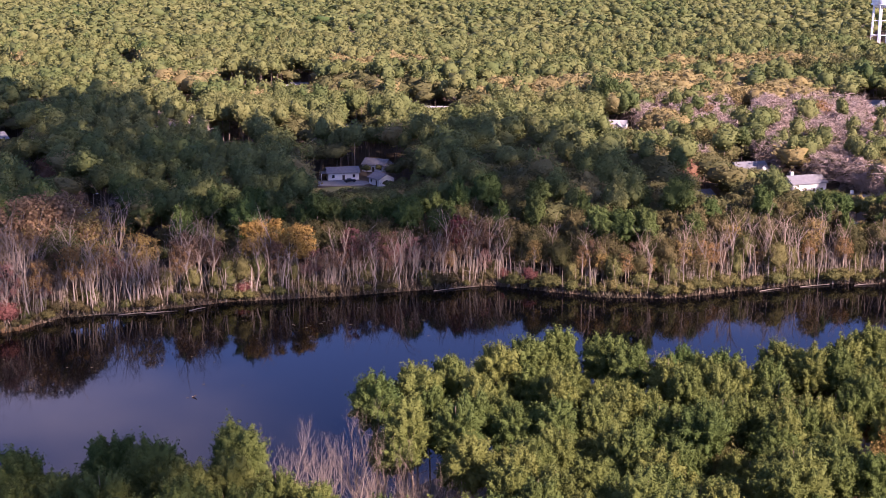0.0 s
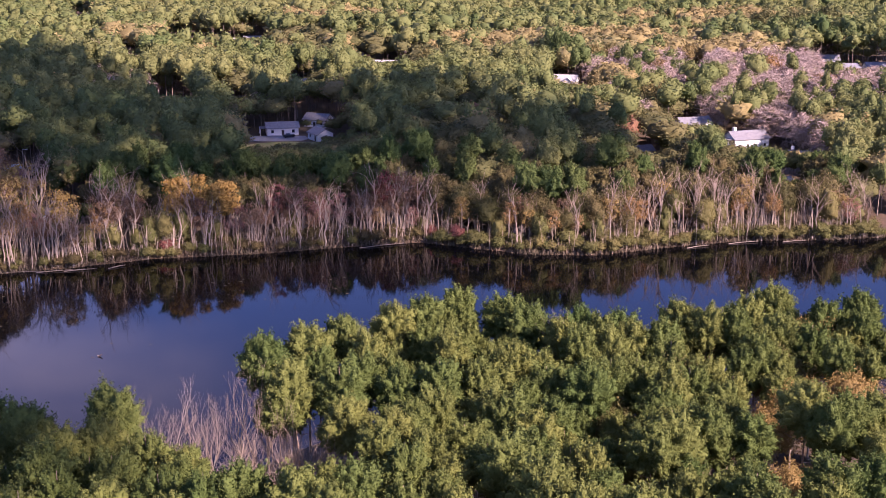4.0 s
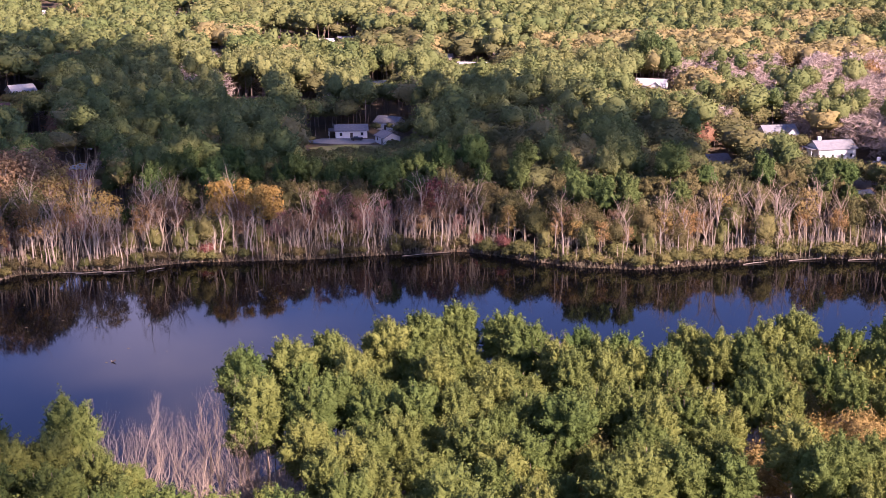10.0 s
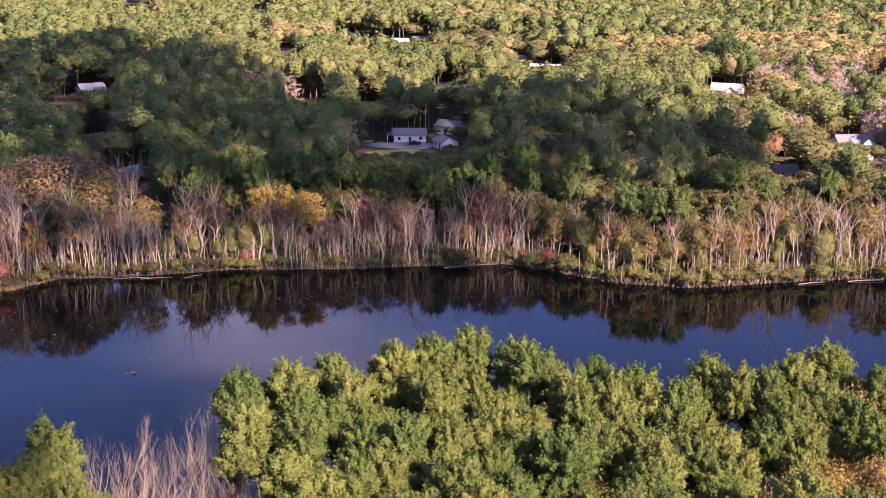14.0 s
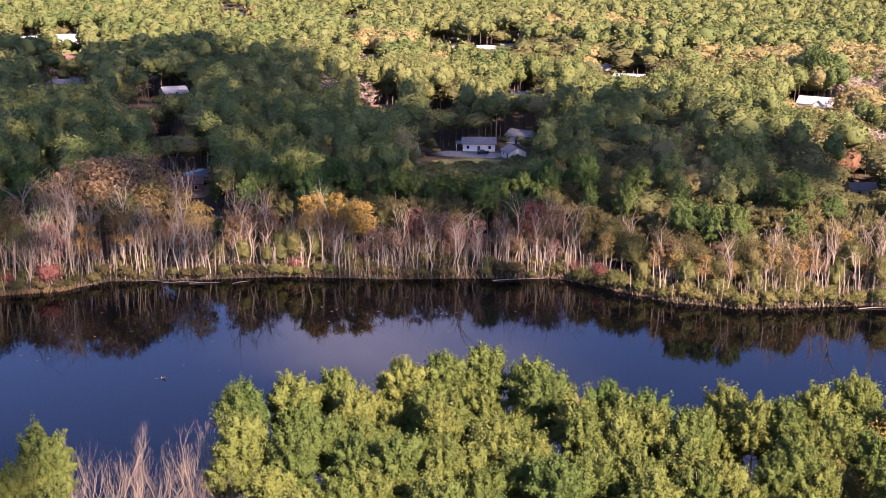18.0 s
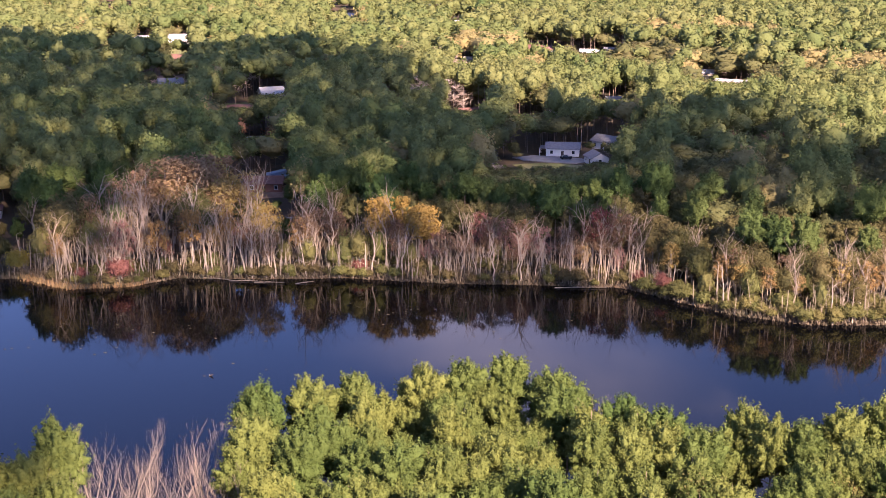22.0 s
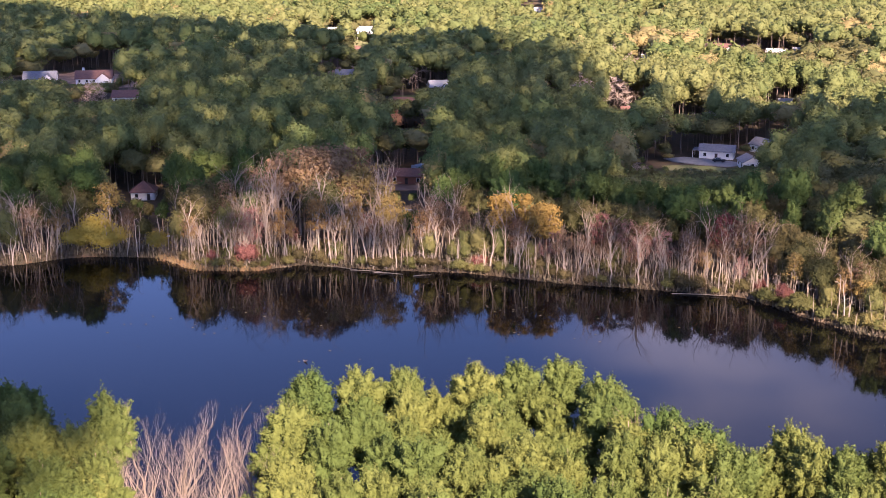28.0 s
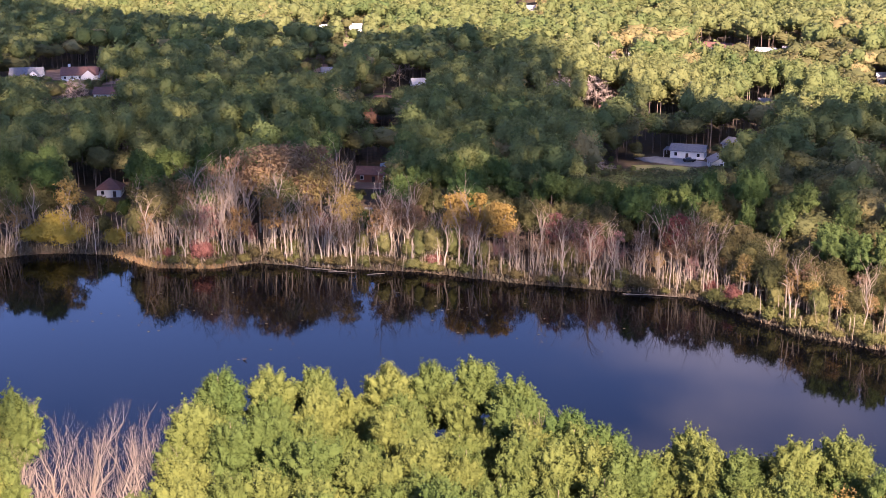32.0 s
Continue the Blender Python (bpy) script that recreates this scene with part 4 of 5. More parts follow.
def plant(rng, xs, ys, pine, oak, bare, where, spread=1.0):
    kind = kinds(rng, xs, ys)
    for name, title, tpl, mat, h0, h1, text in (
            ("pine", "pine_woods", pine, PINE_WOOD, 16, 26, "dense green pine woods "), ("oak", "broadleaf_woods", oak, OAK_WOOD, 10, 18, "olive and brown broadleaf woods "),
            ("gold", "golden_woods", oak, GOLD_WOOD, 14, 22, "golden autumn trees "), ("russet", "russet_woods", oak, RUSSET_WOOD, 10, 16, "russet autumn trees "),
            ("bare", "bare_woods", bare, BARE_WOOD, 12, 19, "leafless pinkish-grey woods ")):
        pick = kind == name
        if pick.sum() > 3:
            woods(title, rng, xs[pick], ys[pick], tpl, mat, h0, h1, text + where, spread=spread)


def bank_woods(rng, xs, ys):
    """The foremost trees behind the far bank, each one a tree of its own; gives back the rest."""
    kind = kinds(rng, xs, ys)
    front = (ys < far_shore(xs) + 46) & (xs > -178) & (xs < 168)
    for name, title, crowns, mat, h0, h1, label, category in (
            ("pine", "bank_pine", BANK_PINES, SHADED_PINE, 16, 25, "pine standing behind the far bank, needles coloured darker for cloud shade", "pine tree"),
            ("oak", "broadleaf_tree", BANK_OAKS, BANK_OAK, 10, 17, "olive-brown broadleaf tree behind the far bank", "tree")):
        models = []
        for crown in crowns:
            v, f = tube([(0, 0, 0), (0.1, 0.1, 9), (0.3, 0, 18)], [0.24, 0.17, 0.05], 6)
            models.append(thing_from(title, (("trunk", mesh_from("trunk", v, f, [BARK], smooth=True)), ("crown", crown_mesh(crown, mat, 20))), label, category, category + "s behind the far bank"))
        pick = np.nonzero(front & (kind == name))[0][:300]
        size = low_growth(xs[pick], ys[pick], h0 + (h1 - h0) * rng.beta(2.2, 1.8, len(pick)))
        used = set()
        for i, h in zip(pick, size):
            if h > 3.2:
                put(models, used, rng, xs[i], ys[i], h / 20, int(rng.integers(0, len(models))))
        for k in range(len(models)):
            if k not in used:
                put(models, used, rng, 150 + 6 * k, 420, 0.7, k)
        kind[pick] = "done"
    rest = kind != "done"
    return xs[rest], ys[rest]


def put(kinds_, used, rng, x, y, scale, key):
    tree = kinds_[key] if key not in used else copy_thing(kinds_[key], Matrix())
    used.add(key)
    return place(tree, x, y, rng.uniform(0, 6.28), scale)


xs, ys = scatter(rng, -300, 300, 270, 460, 5.6, lambda x, y: in_view(x, y) & (y > far_shore(x) + 19) & (y < far_shore(x) + 85))
xs, ys = bank_woods(rng, xs, ys)
plant(rng, xs, ys, FRONT_PINE, FRONT_OAK, FRONT_BARE, "behind the far bank")
xs, ys = scatter(rng, -440, 330, 290, 660, 6.0, lambda x, y: in_view(x, y) & (y >= far_shore(x) + 85) & (y < far_shore(x) + 300))
plant(rng, xs, ys, NEAR_PINE, NEAR_OAK, NEAR_BARE, "beyond the lake", 1.1)
xs, ys = scatter(rng, -900, 640, 480, 1100, 7.0, lambda x, y: in_view(x, y) & (y >= far_shore(x) + 300) & (y < far_shore(x) + 720))
plant(rng, xs, ys, MID_PINE, MID_OAK, MID_BARE, "in the distance", 1.25)
xs, ys = scatter(rng, -1800, 1400, 800, 2600, 15.0, lambda x, y: in_view(x, y) & (y >= far_shore(x) + 720))
woods("pine_woods", rng, xs, ys, FAR_PINE, PINE_WOOD, 18, 28, "pine woods on the far rise", False, 1.75)

# ---- near shore ----
rng = np.random.default_rng(11)
PINE_LABEL = "tall pine with puffy green needle crown on the near shore"
pines = [thing_from("pine_tree", zip(("trunk", "crown"), pine_meshes(20 + k, 22.5)), PINE_LABEL, "pine tree", "pines on the near shore") for k in range(10)]


FRONT_ROW = [(-49, 168), (-37, 173), (-29, 168), (-18, 173), (2, 197), (9, 201), (15, 205), (24, 212), (30, 216), (37, 219), (45, 216), (48, 211), (53, 203), (57, 208), (60, 205), (63, 206), (64, 200), (69, 200), (75, 210), (79, 206), (84, 205), (88, 213), (95, 217), (102, 210), (110, 213)]
CLEAR += [(-4, 180, 9), (-5, 170, 9), (2, 165, 9), (8, 172, 6), (9, 161, 8), (-14, 177, 4), (54, 206, 3), (84, 177, 7), (97, 181, 7), (77, 155, 5), (90, 172, 6), (3, 154, 6)]
inner = len(CLEAR)
CLEAR += [(x, y, 3.4) for x, y in FRONT_ROW]
xs, ys = scatter(rng, -90, 150, 118, 228, 6.6, lambda x, y: (y < near_shore(x) - 3) & in_view(x, y, 5) & (y > 122 + np.clip(x - 60, 0, 99) * 0.45))
del CLEAR[inner:]
used = set()
for x, y in FRONT_ROW:
    put(pines, used, rng, x, y, (24.0 - height(x, y)) / 22.5, int(rng.integers(0, len(pines))))
for x, y in zip(xs, ys):
    put(pines, used, rng, x, y, rng.uniform(0.7, 1.0), int(rng.integers(0, len(pines))))
for k in range(26):
    x = rng.uniform(-60, 125)
    if -16 < x < 4:
        continue
    put(pines, used, rng, x, float(near_shore(x)) - rng.uniform(2, 9), rng.uniform(0.32, 0.6), int(rng.integers(0, len(pines))))


def leafy_meshes(seed, h, mat, clumps=22, leaves=60, leaf=0.33, wide=0.3, low=0.34, puff=1.0, dense=0.0):
    """Trunk with limbs, and a rounded crown, of a broadleaf tree."""
    rng = np.random.default_rng(seed)
    tubes = [tube([(0, 0, 0), (0.1, 0.05, h * 0.4), (0.2, 0, h * 0.8)], [0.2, 0.14, 0.04], 7)]
    k = np.sort(rng.uniform(0, 1, clumps))
    a = np.arange(clumps) * 2.4
    r = h * wide * np.sin(np.pi * (0.2 + 0.72 * k)) ** 0.6 * rng.uniform(0.45, 1, clumps)
    centres = np.stack([r * np.cos(a), r * np.sin(a), h * (low + (0.93 - low) * k)], -1)
    for c in centres[::2]:
        tubes.append(tube([(0.1, 0.05, c[2] * 0.72), c * (0.5, 0.5, 0.9), c], [0.07, 0.05, 0.02], 4))
    v, f = join_tubes(tubes)
    if dense:
        crown = lobed_crown(rng, (0, 0, h * (0.48 + 0.5 * low)), h * wide * 1.12, h * (0.98 - low) / 2, 46, 34, int(clumps * leaves * 1.3), leaf * 1.1, 3, 0.25, 0.45, 1.3)
    else:
        crown = loose(leaf_tris(rng, centres, rng.uniform(0.07, 0.11, clumps) * h * puff, leaves, leaf, inner=0.3))
    return mesh_from("trunk", v, f, [DEAD], smooth=True), crown_mesh(crown, mat)


def leafy(name, spots, mat, label, category, group, seed, variants=3, wide=0.3, leaves=60, leaf=0.33, base_h=15.0, clumps=22, low=0.34, puff=1.0, dense=0.7):
    rng = np.random.default_rng(seed)
    models, used = [thing_from(name, zip(("trunk", "crown"), leafy_meshes(seed + k, base_h, mat, clumps, leaves, leaf, wide, low, puff, dense)), label, category, group) for k in range(min(variants, len(spots)))], set()
    for i, (x, y, h) in enumerate(spots):
        put(models, used, rng, x, y, h / base_h, i % len(models))


def big_bare(name, spots, label, group, seed, h=18.0, kids=4, depth=4, spread=0.45):
    """A bare tree near the camera: trunk, and each main limb a part of its own."""
    for i, (x, y, tall) in enumerate(spots):
        rng = np.random.default_rng(seed + i)
        top = new(name)
        pts = [np.array((0.0, 0.0, 0.0))]
        for k in range(5):
            pts.append(pts[-1] + np.array((rng.normal(0, 0.25), rng.normal(0, 0.25), h * 0.1)))
        part("trunk", mesh_from("trunk", *tube(pts, [0.24 - 0.026 * k for k in range(6)], 8), [BROWN_TWIG], smooth=True), top)
        for k in range(6):
            out, a = [], k * 2.4 + rng.uniform(0, 1)
            w = np.array((np.cos(a) * spread, np.sin(a) * spread, 1.0))
            grow(rng, pts[min(5, 2 + k // 2 + (k == 5))], w / np.linalg.norm(w), h * rng.uniform(0.26, 0.38), 0.09, depth - 1, out, 0.5, kids, 0.6)
            v, f = join_tubes(out)
            part("limb", mesh_from("limb", v, f, [BROWN_TWIG]), top)
        place(top, x, y, rng.uniform(0, 6.28), tall / h)
        tagged(top, label, "bare tree", group)


big_bare("bare_tree", [(-2, 186, 19), (-14, 177, 19), (-8, 178, 17), (2, 178, 17), (-5, 170, 15), (9, 172, 16), (3, 164, 15), (53, 206, 22), (-1, 160, 14), (-19, 164, 15), (48, 180, 14), (-11, 181, 17), (-6, 184, 16), (3, 188, 17), (-17, 172, 16), (-10, 168, 15), (6, 180, 16), (56, 203, 18), (8, 166, 15), (13, 163, 14), (11, 157, 13), (13, 171, 15), (-15, 168, 14), (0, 172, 15)],
         "leafless pale-barked tree with wide branches", "bare trees on the near shore", 300)
leafy("autumn_tree", [(86, 181, 15), (81, 176, 14), (97, 184, 16), (91, 186, 14), (88, 196, 16), (77, 157, 13), (98, 208, 18), (69, 208, 16), (95, 203, 14)],
      GOLD, "golden-orange autumn tree among the pines", "autumn tree", "autumn trees on the near shore", 400, leaves=240, leaf=0.14)
leafy("sapling", [(-9, 172, 9), (-13, 163, 11), (5, 170, 8), (12, 166, 9), (-3, 156, 12), (-18, 165, 10)], RUSSET, "thin russet sapling among bare trees", "sapling", "saplings on the near shore", 420, dense=0.0, wide=0.22, leaf=0.2, leaves=50)
leafy("young_tree", [(70, 190, 17), (90, 199, 17), (56, 178, 15), (2, 158, 10), (60, 192, 12)], SHRUB, "yellow-green broadleaf tree among the pines", "tree", "broadleaf trees on the near shore", 440, leaves=240, leaf=0.14)

# ---- far bank ----
def bare_meshes(seed, h, depth=3, spread=0.5):
    rng = np.random.default_rng(seed)
    out = []
    line = [np.array((0.0, 0.0, 0.0))]
    for k in range(6):
        line.append(line[-1] + np.array((rng.normal(0, 0.3), rng.normal(0, 0.3), h * 0.12)))
    trunk = tube(line, [0.19 - 0.019 * k for k in range(7)], 6)
    for k in range(3, 7):
        for j in range(2 if k < 6 else 3):
            a = rng.uniform(0, 6.28)
            w = np.array((np.cos(a) * spread, np.sin(a) * spread, 1.0))
            grow(rng, line[k], w / np.linalg.norm(w), h * rng.uniform(0.16, 0.32), 0.085, depth - 1, out, 0.6, 2)
    v, f = join_tubes(out)
    return mesh_from("trunk", *trunk, [DEAD], smooth=True), mesh_from("crown", v, f, [TWIG])


BARE_LABEL = "leafless grey-tan tree on the swampy far bank"
bare = [thing_from("bare_tree", zip(("trunk", "crown"), bare_meshes(60 + k, 13.0, 3)), BARE_LABEL, "bare tree", "bare trees on the far bank") for k in range(12)]
rng = np.random.default_rng(7)
used = set()
xs, ys = scatter(rng, -175, 172, 262, 375, 5.1, lambda x, y: (y > far_shore(x) + 0.8) & (y < far_shore(x) + 19) & ((np.abs(x - 66) > 20) | (y > far_shore(x) + 9)))
for x, y in zip(xs, ys):
    h = low_growth(np.array([x]), np.array([y]), np.array([rng.uniform(6.5, 17) * (1.15 if x < -40 else 1.0)]))[0]
    put(bare, used, rng, x, y, h / 13, int(rng.integers(0, len(bare))))
for k in range(44):
    x, y = rng.uniform(-18, 15), rng.uniform(152, 187)
    if y < near_shore(x) - 2:
        put(bare, used, rng, x, y, rng.uniform(0.6, 1.0), int(rng.integers(0, len(bare))))
for k in range(24):
    x = rng.uniform(-106, -56)
    y = float(far_shore(x)) + rng.uniform(7, 36)
    h = float(low_growth(np.array([x]), np.array([y]), np.array([rng.uniform(16, 24)]))[0])
    put(bare, used, rng, x, y, h / 13, int(rng.integers(0, len(bare))))
TALL = [(-70, 344, 24), (-49, 336, 22), (-7, 344, 17), (16, 347, 15.5), (24, 352, 18), (40, 346, 12), (63, 336, 15), (80, 331, 14), (95, 335, 16), (105, 337, 19.5), (117, 343, 19.5),
        (122, 344, 19), (135, 346, 20), (34, 354, 19), (-70, 346, 24), (-91, 326, 22), (-95, 322, 20), (-86, 326, 21), (-25, 341, 20), (-48, 334, 20), (90, 336, 18), (166, 344, 14), (-102, 318, 17), (-82, 330, 21)]
used = set(range(len(bare)))
for i, (x, y, h) in enumerate(TALL):
    put(bare, used, rng, x, y, h / 13, i % len(bare))

def stem_mesh(seed):
    rng = np.random.default_rng(seed)
    lean = rng.normal(0, 0.09, 2)
    pts = [(lean[0] * z + rng.normal(0, 0.05), lean[1] * z + rng.normal(0, 0.05), z) for z in np.linspace(-0.3, 8, 6)]
    tubes = [tube(pts, [0.13, 0.12, 0.11, 0.09, 0.08, 0.04], 5)]
    for k in range(4):
        i = rng.integers(2, 6)
        a, ln = rng.uniform(0, 6.28), rng.uniform(0.7, 2.4)
        p = np.array(pts[i])
        tubes.append(tube([p, p + (ln * 0.5 * math.cos(a), ln * 0.5 * math.sin(a), ln * 0.35), p + (ln * math.cos(a), ln * math.sin(a), ln * rng.uniform(-0.3, 0.6))], [0.05, 0.035, 0.012], 3))
    return mesh_from("dead_stem", *join_tubes(tubes), [DEAD])


stems = [stem_mesh(800 + k) for k in range(9)]
rng = np.random.default_rng(31)
for k in range(300):
    x = rng.uniform(-168, 168)
    y = float(far_shore(x)) + abs(rng.normal(0, 6)) + 0.2
    if 46 < x < 84 and rng.random() < 0.6:
        continue
    ob = tagged(new("dead_stem", stems[k % 9]), "thin grey dead stem standing in the swampy bank", "dead stem", "dead stems on the far bank")
    place(ob, x, y, rng.uniform(0, 6.28), rng.uniform(0.45, 1.4))

DEEP_GOLD = foliage("deep_golden_leaves", (0.33, 0.205, 0.05), (0.27, 0.18, 0.055), (0.38, 0.25, 0.075))
leafy("autumn_tree", [(-31.5, 343, 19.5), (-29, 343, 20), (-24, 345, 20), (-18.3, 342, 19), (-15.8, 343, 18.5)], DEEP_GOLD, "full golden yellow autumn tree on the far bank", "autumn tree", "golden trees on the far bank", 508, 5, dense=0.0, wide=0.12, leaves=95, leaf=0.22, low=0.48)
leafy("autumn_tree", [(-58, 332, 19), (-76, 340, 22), (131, 346, 18), (-137, 308, 20), (-83, 350, 25), (-89, 345, 25), (-76, 346, 23),
                      (49, 343, 13), (90, 336, 14), (109, 350, 15), (160, 343, 12), (67, 334, 11)], GOLD, "golden yellow autumn tree on the far bank", "autumn tree", "golden trees on the far bank", 500, dense=0.0, wide=0.18, leaves=60, leaf=0.22, low=0.5)
leafy("autumn_tree", [(-64, 330, 12), (-47, 337, 18), (1, 347, 15), (7, 344, 9.5), (-41, 339, 16.5), (-80, 352, 25), (-48, 336, 19), (34, 353, 18), (-62, 332, 12), (27, 354, 15), (8, 348, 15)],
      RUSSET, "russet-brown autumn tree on the far bank", "autumn tree", "russet trees on the far bank", 520, dense=0.0, wide=0.22, leaves=70, leaf=0.2, low=0.5)
leafy("autumn_tree", [(-96, 326, 19), (-88, 334, 21), (-68, 343, 20), (-101, 320, 16), (-62, 338, 18), (-92, 342, 22), (-73, 352, 22)], GOLD, "sparse tan-gold autumn tree on the far bank", "autumn tree", "golden trees on the far bank", 530, dense=0.0, wide=0.2, leaves=22, leaf=0.18, low=0.45)
leafy("autumn_tree", [(-97, 333, 25), (-92, 338, 28), (-87, 336, 28), (-82, 339, 28), (-78, 341, 25), (-102, 328, 23), (-90, 346, 27), (-84, 348, 27), (-99, 340, 24), (-95, 348, 25), (-106, 322, 20)],
      TANNED, "tall tan-gold half-bare tree on the far bank", "autumn tree", "golden trees on the far bank", 535, 4, dense=0.0, wide=0.15, leaves=64, leaf=0.2, low=0.52)
rng = np.random.default_rng(91)
mixed = {"gold": [], "russet": [], "pink": [], "olive": []}
for x in np.arange(-165, 170, 3.4):
    share = (0.34, 0.66, 0.76) if x < -50 else ((0.2, 0.5, 0.72) if x < 40 else (0.3, 0.46, 0.5))
    u, y = rng.random(), float(far_shore(x)) + rng.uniform(2.5, 15)
    key = "gold" if u < share[0] else ("russet" if u < share[1] else ("pink" if u < share[2] else "olive"))
    tall = rng.uniform(8, 15) * (1.25 if -110 < x < -50 and key != "olive" else 1.0)
    mixed[key].append((x + rng.uniform(-1, 1), y, float(low_growth(np.array([x]), np.array([y]), np.array([tall]))[0])))
ORANGE = foliage("orange_leaves", (0.27, 0.155, 0.055), (0.24, 0.17, 0.075), (0.30, 0.19, 0.09))
PINK = foliage("pinkish_leaves", (0.28, 0.15, 0.12), (0.25, 0.125, 0.095), (0.31, 0.20, 0.16))
leafy("autumn_tree", mixed["gold"], ORANGE, "orange-gold autumn tree on the swampy bank", "autumn tree", "golden trees on the far bank", 505, 5, wide=0.19, leaves=64, leaf=0.2, low=0.5, dense=0.0)
leafy("autumn_tree", mixed["russet"], RUSSET, "thin russet-brown tree on the swampy bank", "autumn tree", "russet trees on the far bank", 525, 5, wide=0.2, leaves=54, leaf=0.19, low=0.45, dense=0.0)
leafy("maple", mixed["pink"], PINK, "thin pinkish half-bare maple on the bank", "maple", "maples on the far bank", 545, 4, wide=0.22, leaves=52, leaf=0.18, low=0.45, dense=0.0)
leafy("bank_tree", mixed["olive"], SHRUB, "olive-green small tree on the far bank", "tree", "leafy trees on the far bank", 575, 5, wide=0.24, leaves=60, leaf=0.18, low=0.2)
leafy("maple", [(-2.5, 347, 16), (29, 355, 18), (-83, 320, 10.5)], RED, "pinkish-red maple on the far bank", "maple", "maples on the far bank", 540, dense=0.0, wide=0.23, leaves=70, leaf=0.2, low=0.5)
leafy("red_bush", [(-32.5, 334.5, 4.5), (47.6, 339.5, 5), (40.5, 345, 4), (-90, 308, 7.5), (-100, 306, 3.5)], RED, "bright red bush at the water's edge", "bush", "red bushes on the far bank", 550, wide=0.42, low=0.22, puff=1.6, base_h=5, leaf=0.14, leaves=60)
leafy("golden_bush", [(-137, 302, 10.0), (-133, 303, 8.0), (-141, 299, 7.5), (-121, 309, 6)], YELLOW, "large golden bush at the water's edge", "bush", "golden bushes on the far bank", 560, wide=0.55, low=0.2, puff=1.7, base_h=7, leaf=0.17, leaves=110)
leafy("bank_tree", [(94, 332, 9.5), (-110, 314, 20), (-80, 332, 19), (-117, 315, 10), (143, 345, 14), (151, 346, 15), (57, 341, 12), (73, 336, 12), (64, 343, 13), (82, 340, 13), (-128, 312, 8), (-147, 306, 17), (-152, 298, 14), (158, 352, 16), (50, 350, 14), (47, 346, 9), (53, 345, 12), (60, 340, 9), (66, 338, 12), (70, 342, 14), (77, 335, 10), (86, 337, 13), (92, 341, 14), (98, 345, 13), (43, 352, 13), (112, 350, 12), (128, 352, 13)],
      BANK_OAK, "dark green leafy tree on the far bank", "tree", "leafy trees on the far bank", 570, wide=0.27, leaves=100, leaf=0.22)
rng = np.random.default_rng(17)
spots = []
for x in np.arange(-110, 172, 2.2):
    y = float(far_shore(x))
    thick = 1.0 if x > 40 else 0.75
    if rng.random() < thick:
        spots.append((x + rng.uniform(-1, 1), y + rng.uniform(0.0, 2.6), rng.uniform(1.8, 4.2) * (1.25 if x > 45 else 1.0)))
    if rng.random() < thick * 0.7:
        spots.append((x + rng.uniform(-1, 1), y + rng.uniform(4, 10), rng.uniform(2.5, 5.5)))
leafy("shrub", [s for s in spots if s[0] < 38 and int(s[0] * 7) % 3], DULL_SHRUB, "dull olive-brown shrub at the water's edge", "shrub", "shrubs on the far bank", 640, 5, wide=0.5, base_h=4, leaf=0.15, leaves=46, clumps=15, low=0.15, puff=1.6)
spots = [s for s in spots if not (s[0] < 38 and int(s[0] * 7) % 3)]
leafy("shrub", spots, SHRUB, "yellow-green shrub at the water's edge", "shrub", "shrubs on the far bank", 600, 6, wide=0.5, base_h=4, leaf=0.15, leaves=46, clumps=15, low=0.2, puff=1.6)

leafy("live_oak", [(300, 775, 22), (318, 792, 24), (336, 815, 23), (292, 800, 21), (326, 765, 20), (232, 650, 15), (246, 640, 14)], OAK_WOOD, "large dark green spreading oak", "oak tree", "oaks by the far houses", 700, wide=0.42, leaves=90, leaf=0.4, clumps=30, low=0.22, puff=1.2)
leafy("dark_pine", [(129, 641, 26), (136, 648, 22)], PINE_WOOD, "tall dark solitary pine in autumn woods", "pine tree", "tall pines by the far houses", 720, wide=0.24, leaves=90, leaf=0.3, clumps=26, low=0.2)
leafy("live_oak", [(92, 556, 17), (150, 520, 18), (196, 520, 17), (60, 600, 18), (205, 470, 16), (140, 500, 15)], SHRUB, "large yellow-green spreading tree by the houses", "oak tree", "oaks by the far houses", 730, wide=0.4, leaves=90, leaf=0.36, clumps=30, low=0.22, puff=1.2)
leafy("autumn_tree", [(212, 585, 17), (226, 600, 18), (186, 560, 15), (238, 560, 16), (172, 600, 16), (90, 590, 15)], ORANGE, "orange-tan autumn tree in the far bare woods", "autumn tree", "yellow trees in the far woods", 750, wide=0.34, leaves=70, leaf=0.34, clumps=24, low=0.24, puff=1.2)
leafy("autumn_tree", [(150, 650, 18), (160, 662, 17), (176, 655, 17), (188, 668, 18), (203, 662, 17), (214, 672, 16), (170, 676, 16), (140, 662, 16), (228, 700, 17), (105, 640, 15), (80, 640, 14)], GOLD_WOOD, "yellow autumn tree in the far sunlit woods", "autumn tree", "yellow trees in the far woods", 740, wide=0.36, leaves=70, leaf=0.4, clumps=24, low=0.24, puff=1.2)

# marsh grass, fallen logs, floating pads and a snag
rng = np.random.default_rng(23)
n = 1500
gxs = rng.uniform(-119, -84, n)
gys = far_shore(gxs) + rng.normal(0, 0.9, n) + 0.5
gh = rng.uniform(0.2, 0.9, n)
ga = rng.uniform(0, 6.28, n)
w = 0.12
base = np.stack([gxs, gys, np.maximum(ground_z(gxs, gys), -0.3)], -1)
side = np.stack([w * np.cos(ga), w * np.sin(ga), 0 * ga], -1)
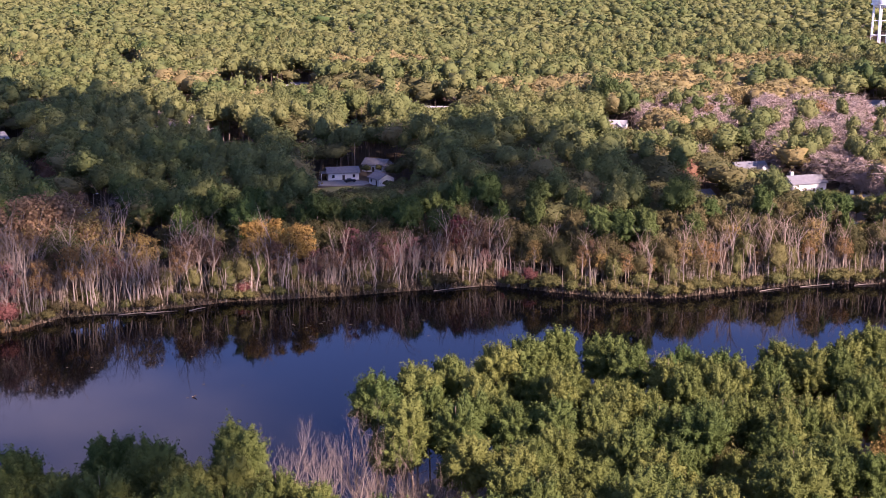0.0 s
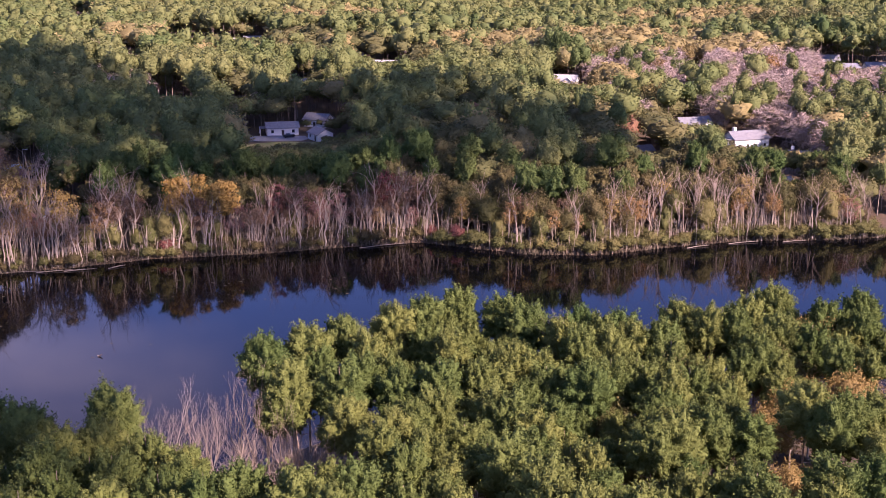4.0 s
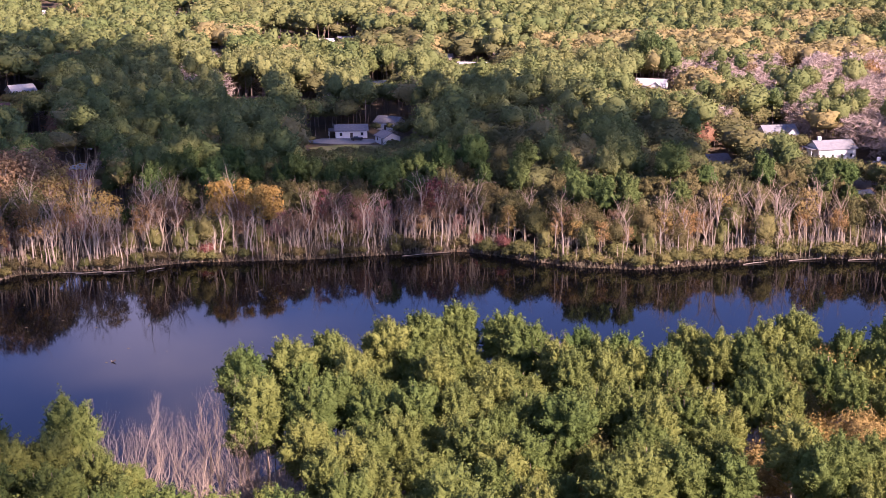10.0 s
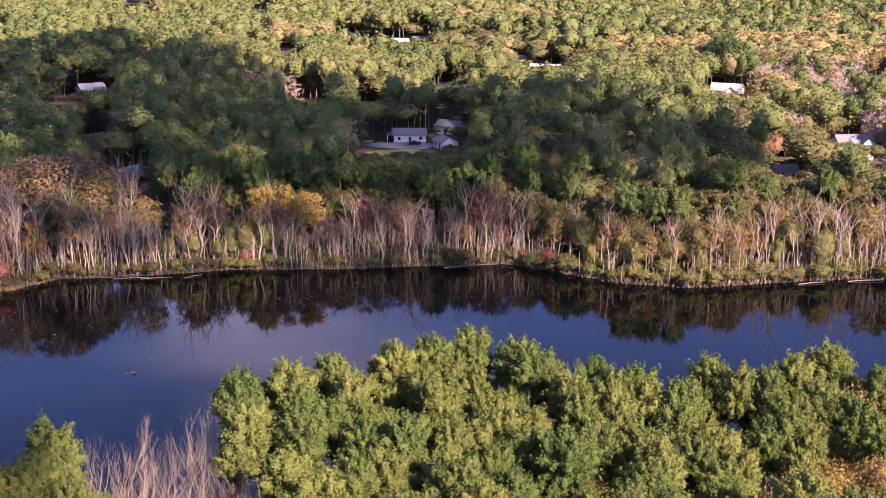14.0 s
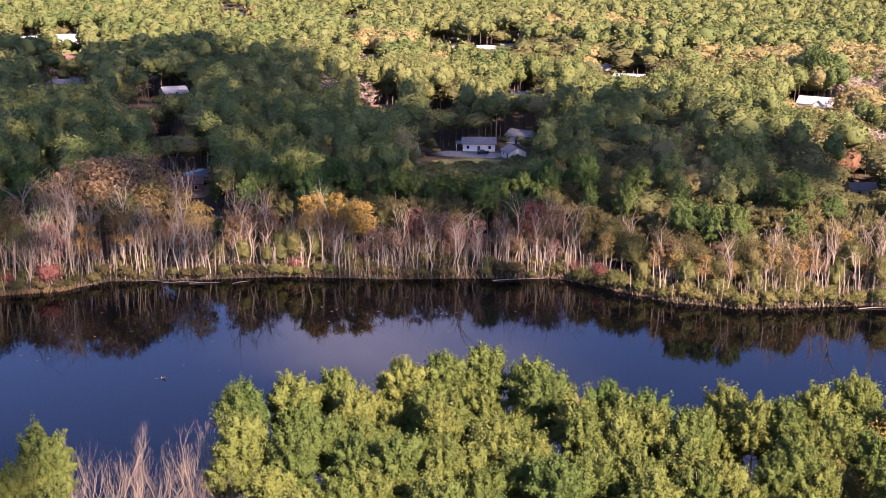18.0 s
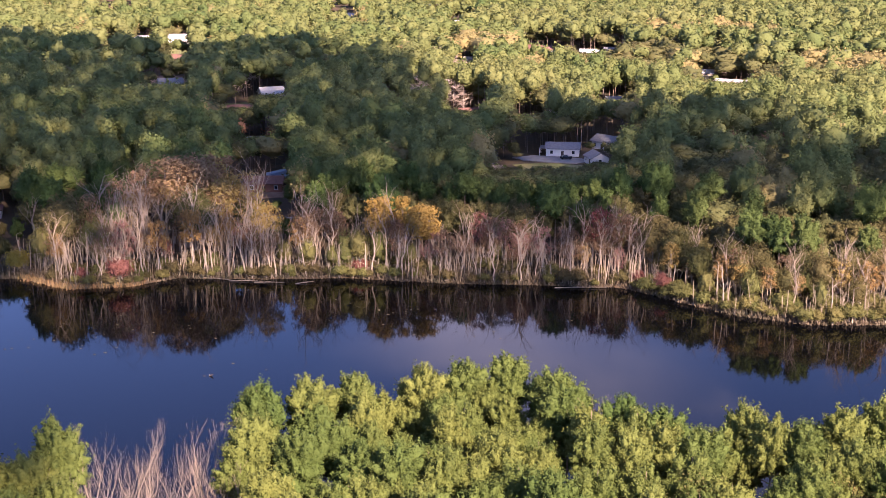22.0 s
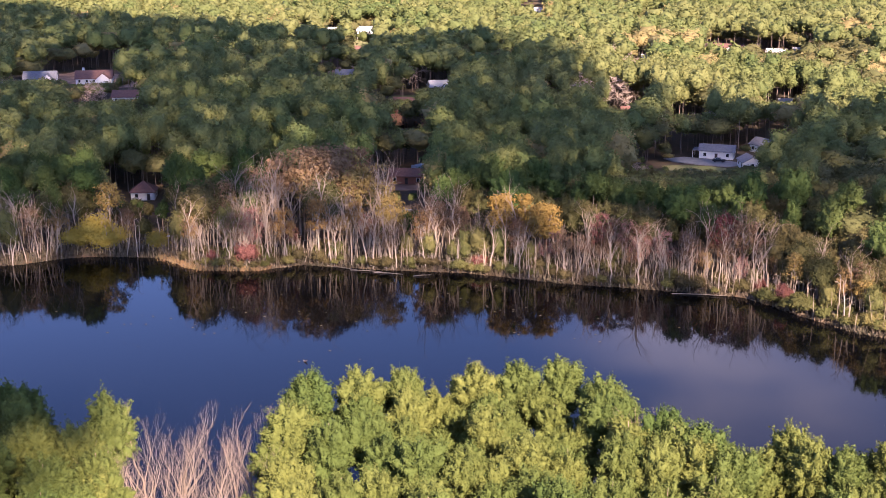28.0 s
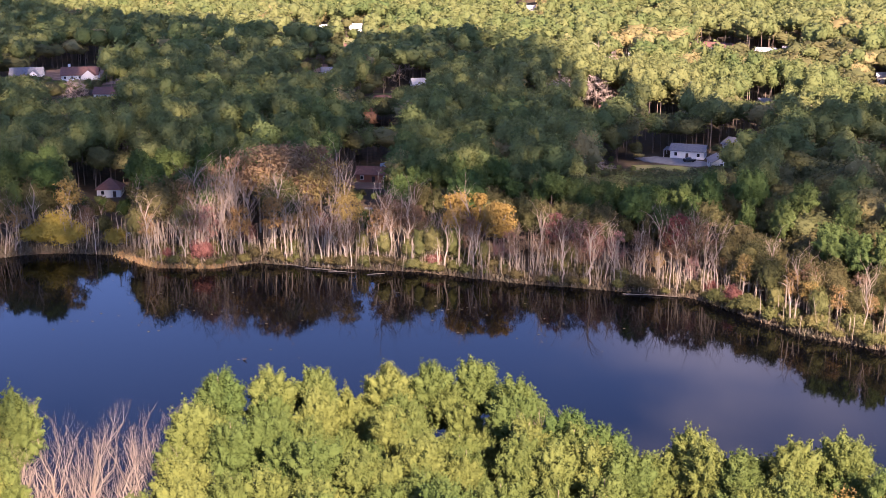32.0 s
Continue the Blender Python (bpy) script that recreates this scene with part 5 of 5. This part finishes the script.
lean = np.stack([rng.normal(0, 0.2, n), rng.normal(0, 0.2, n), gh + 0.3], -1)
quads = np.stack([base - side, base + side, base + lean + side * 0.3, base + lean - side * 0.3], 1)
tagged(new("marsh_grass", quads_mesh("marsh_grass", quads.reshape(-1, 3), REED)), "orange-tan marsh grass along the bank", "grass", kind="stuff")

n = 16000
ux = rng.uniform(-172, 172, n)
uy = far_shore(ux) + np.abs(rng.normal(0, 6, n)) - 0.5
uh = rng.uniform(0.5, 2.6, n) * np.clip((uy - far_shore(ux)) / 3 + 0.4, 0.4, 1)
ua = rng.uniform(0, 6.28, n)
base = np.stack([ux, uy, np.maximum(ground_z(ux, uy), -0.05) - 0.1], -1)
side = np.stack([0.16 * np.cos(ua), 0.16 * np.sin(ua), 0 * ua], -1)
lean = np.stack([rng.normal(0, 0.5, n), rng.normal(0, 0.5, n), uh], -1)
quads = np.stack([base - side * 0.5, base + side * 0.5, base + lean + side, base + lean - side], 1)
tagged(new("undergrowth", quads_mesh("undergrowth", quads.reshape(-1, 3), BRUSH)), "tangled olive and tan undergrowth along the bank", "undergrowth", kind="stuff")

n = 900
tx = rng.uniform(-150, 165, n)
tx = tx[(np.abs(tx - 66) > 17) | (rng.random(n) < 0.3)]
n = len(tx)
ty = far_shore(tx) + np.abs(rng.normal(0, 6.5, n)) + 0.3
tall = low_growth(tx, ty, rng.uniform(3, 9.5, n) * np.where((tx > -110) & (tx < -60), 1.4, 1.0))
foot = np.stack([tx, ty, ground_z(tx, ty) - 0.2], -1)
tip = foot + np.stack([rng.normal(0, 0.09, n) * tall, rng.normal(0, 0.09, n) * tall, tall], -1)
middle = (foot + tip) / 2 + rng.normal(0, 0.18, (n, 3)) * (1, 1, 0)
thick = rng.uniform(0.045, 0.10, n)[:, None]
rim = [np.array((math.cos(k * 2.094), math.sin(k * 2.094), 0)) * thick for k in range(3)]
quads = [np.stack([p + rim[k], p + rim[(k + 1) % 3], q + rim[(k + 1) % 3] * 0.6, q + rim[k] * 0.6], 1) for p, q in ((foot, middle), (middle, tip)) for k in range(3)]
for k in range(5):
    start = middle + (tip - middle) * rng.uniform(0, 0.95, (n, 1))
    out = np.stack([rng.normal(0, 0.9, n), rng.normal(0, 0.9, n), rng.uniform(0.1, 1.5, n)], -1)
    quads.append(np.stack([start - (0.03, 0, 0), start + (0.03, 0, 0), start + out + (0.012, 0, 0), start + out - (0.012, 0, 0)], 1))
tagged(new("thicket", quads_mesh("thicket", np.concatenate(quads).reshape(-1, 3), THICKET)), "thin grey bare saplings crowding the far bank", "thicket", kind="stuff")

for i, (x0, y0, x1, y1) in enumerate(((20, 337.6, 33, 341.3), (-64, 319.2, -55, 321), (-57, 320, -49, 321.5), (-73, 320, -62, 319.6), (111, 330.2, 118, 332.5), (124, 334, 133, 335.6), (140, 334.8, 147, 335.2), (-46, 321.8, -42, 324.5))):
    v, f = tube([(x0, y0, 0.12), ((x0 + x1) / 2, (y0 + y1) / 2 + 0.3, 0.25), (x1, y1, 0.3)], [0.15, 0.13, 0.07], 8)
    tagged(new("fallen_log", mesh_from("fallen_log", v, f, [LOG], smooth=True)), "pale fallen log lying in the shallows", "log", "logs along the bank")

n = 110
px = np.concatenate([rng.normal(-15, 22, n // 2), rng.normal(-70, 26, n // 2)])
py = np.concatenate([rng.normal(304, 8, n // 2), rng.normal(272, 14, n // 2)])
ok = (py < far_shore(px) - 4) & (py > near_shore(px) + 10)
px, py = px[ok], py[ok]
pr, pa = rng.uniform(0.08, 0.3, len(px)), rng.uniform(0, 6.28, len(px))
pads = np.stack([np.stack([px + pr * 1.5 * np.cos(pa + k * 1.571), py + pr * np.sin(pa + k * 1.571), 0.02 + 0 * px], -1) for k in range(4)], 1)
tagged(new("lily_pads", quads_mesh("lily_pads", pads.reshape(-1, 3), PAD)), "scattered floating lily pads and leaves", "lily pads", kind="stuff")

snag = new("driftwood")
v, f = tube([(-0.5, 0, 0.02), (0, 0.05, 0.22), (0.45, 0, 0.5)], [0.12, 0.16, 0.07], 8)
part("branch", mesh_from("branch", v, f, [DARK], smooth=True), snag)
v, f = tube([(-0.35, 0.02, 0.12), (-0.62, 0.1, 0.34)], [0.07, 0.05], 6)
part("stub", mesh_from("stub", v, f, [DEAD]), snag, "pale broken stub")
snag.location = (-36, 254, 0)
tagged(snag, "dark driftwood snag floating on the lake", "driftwood")
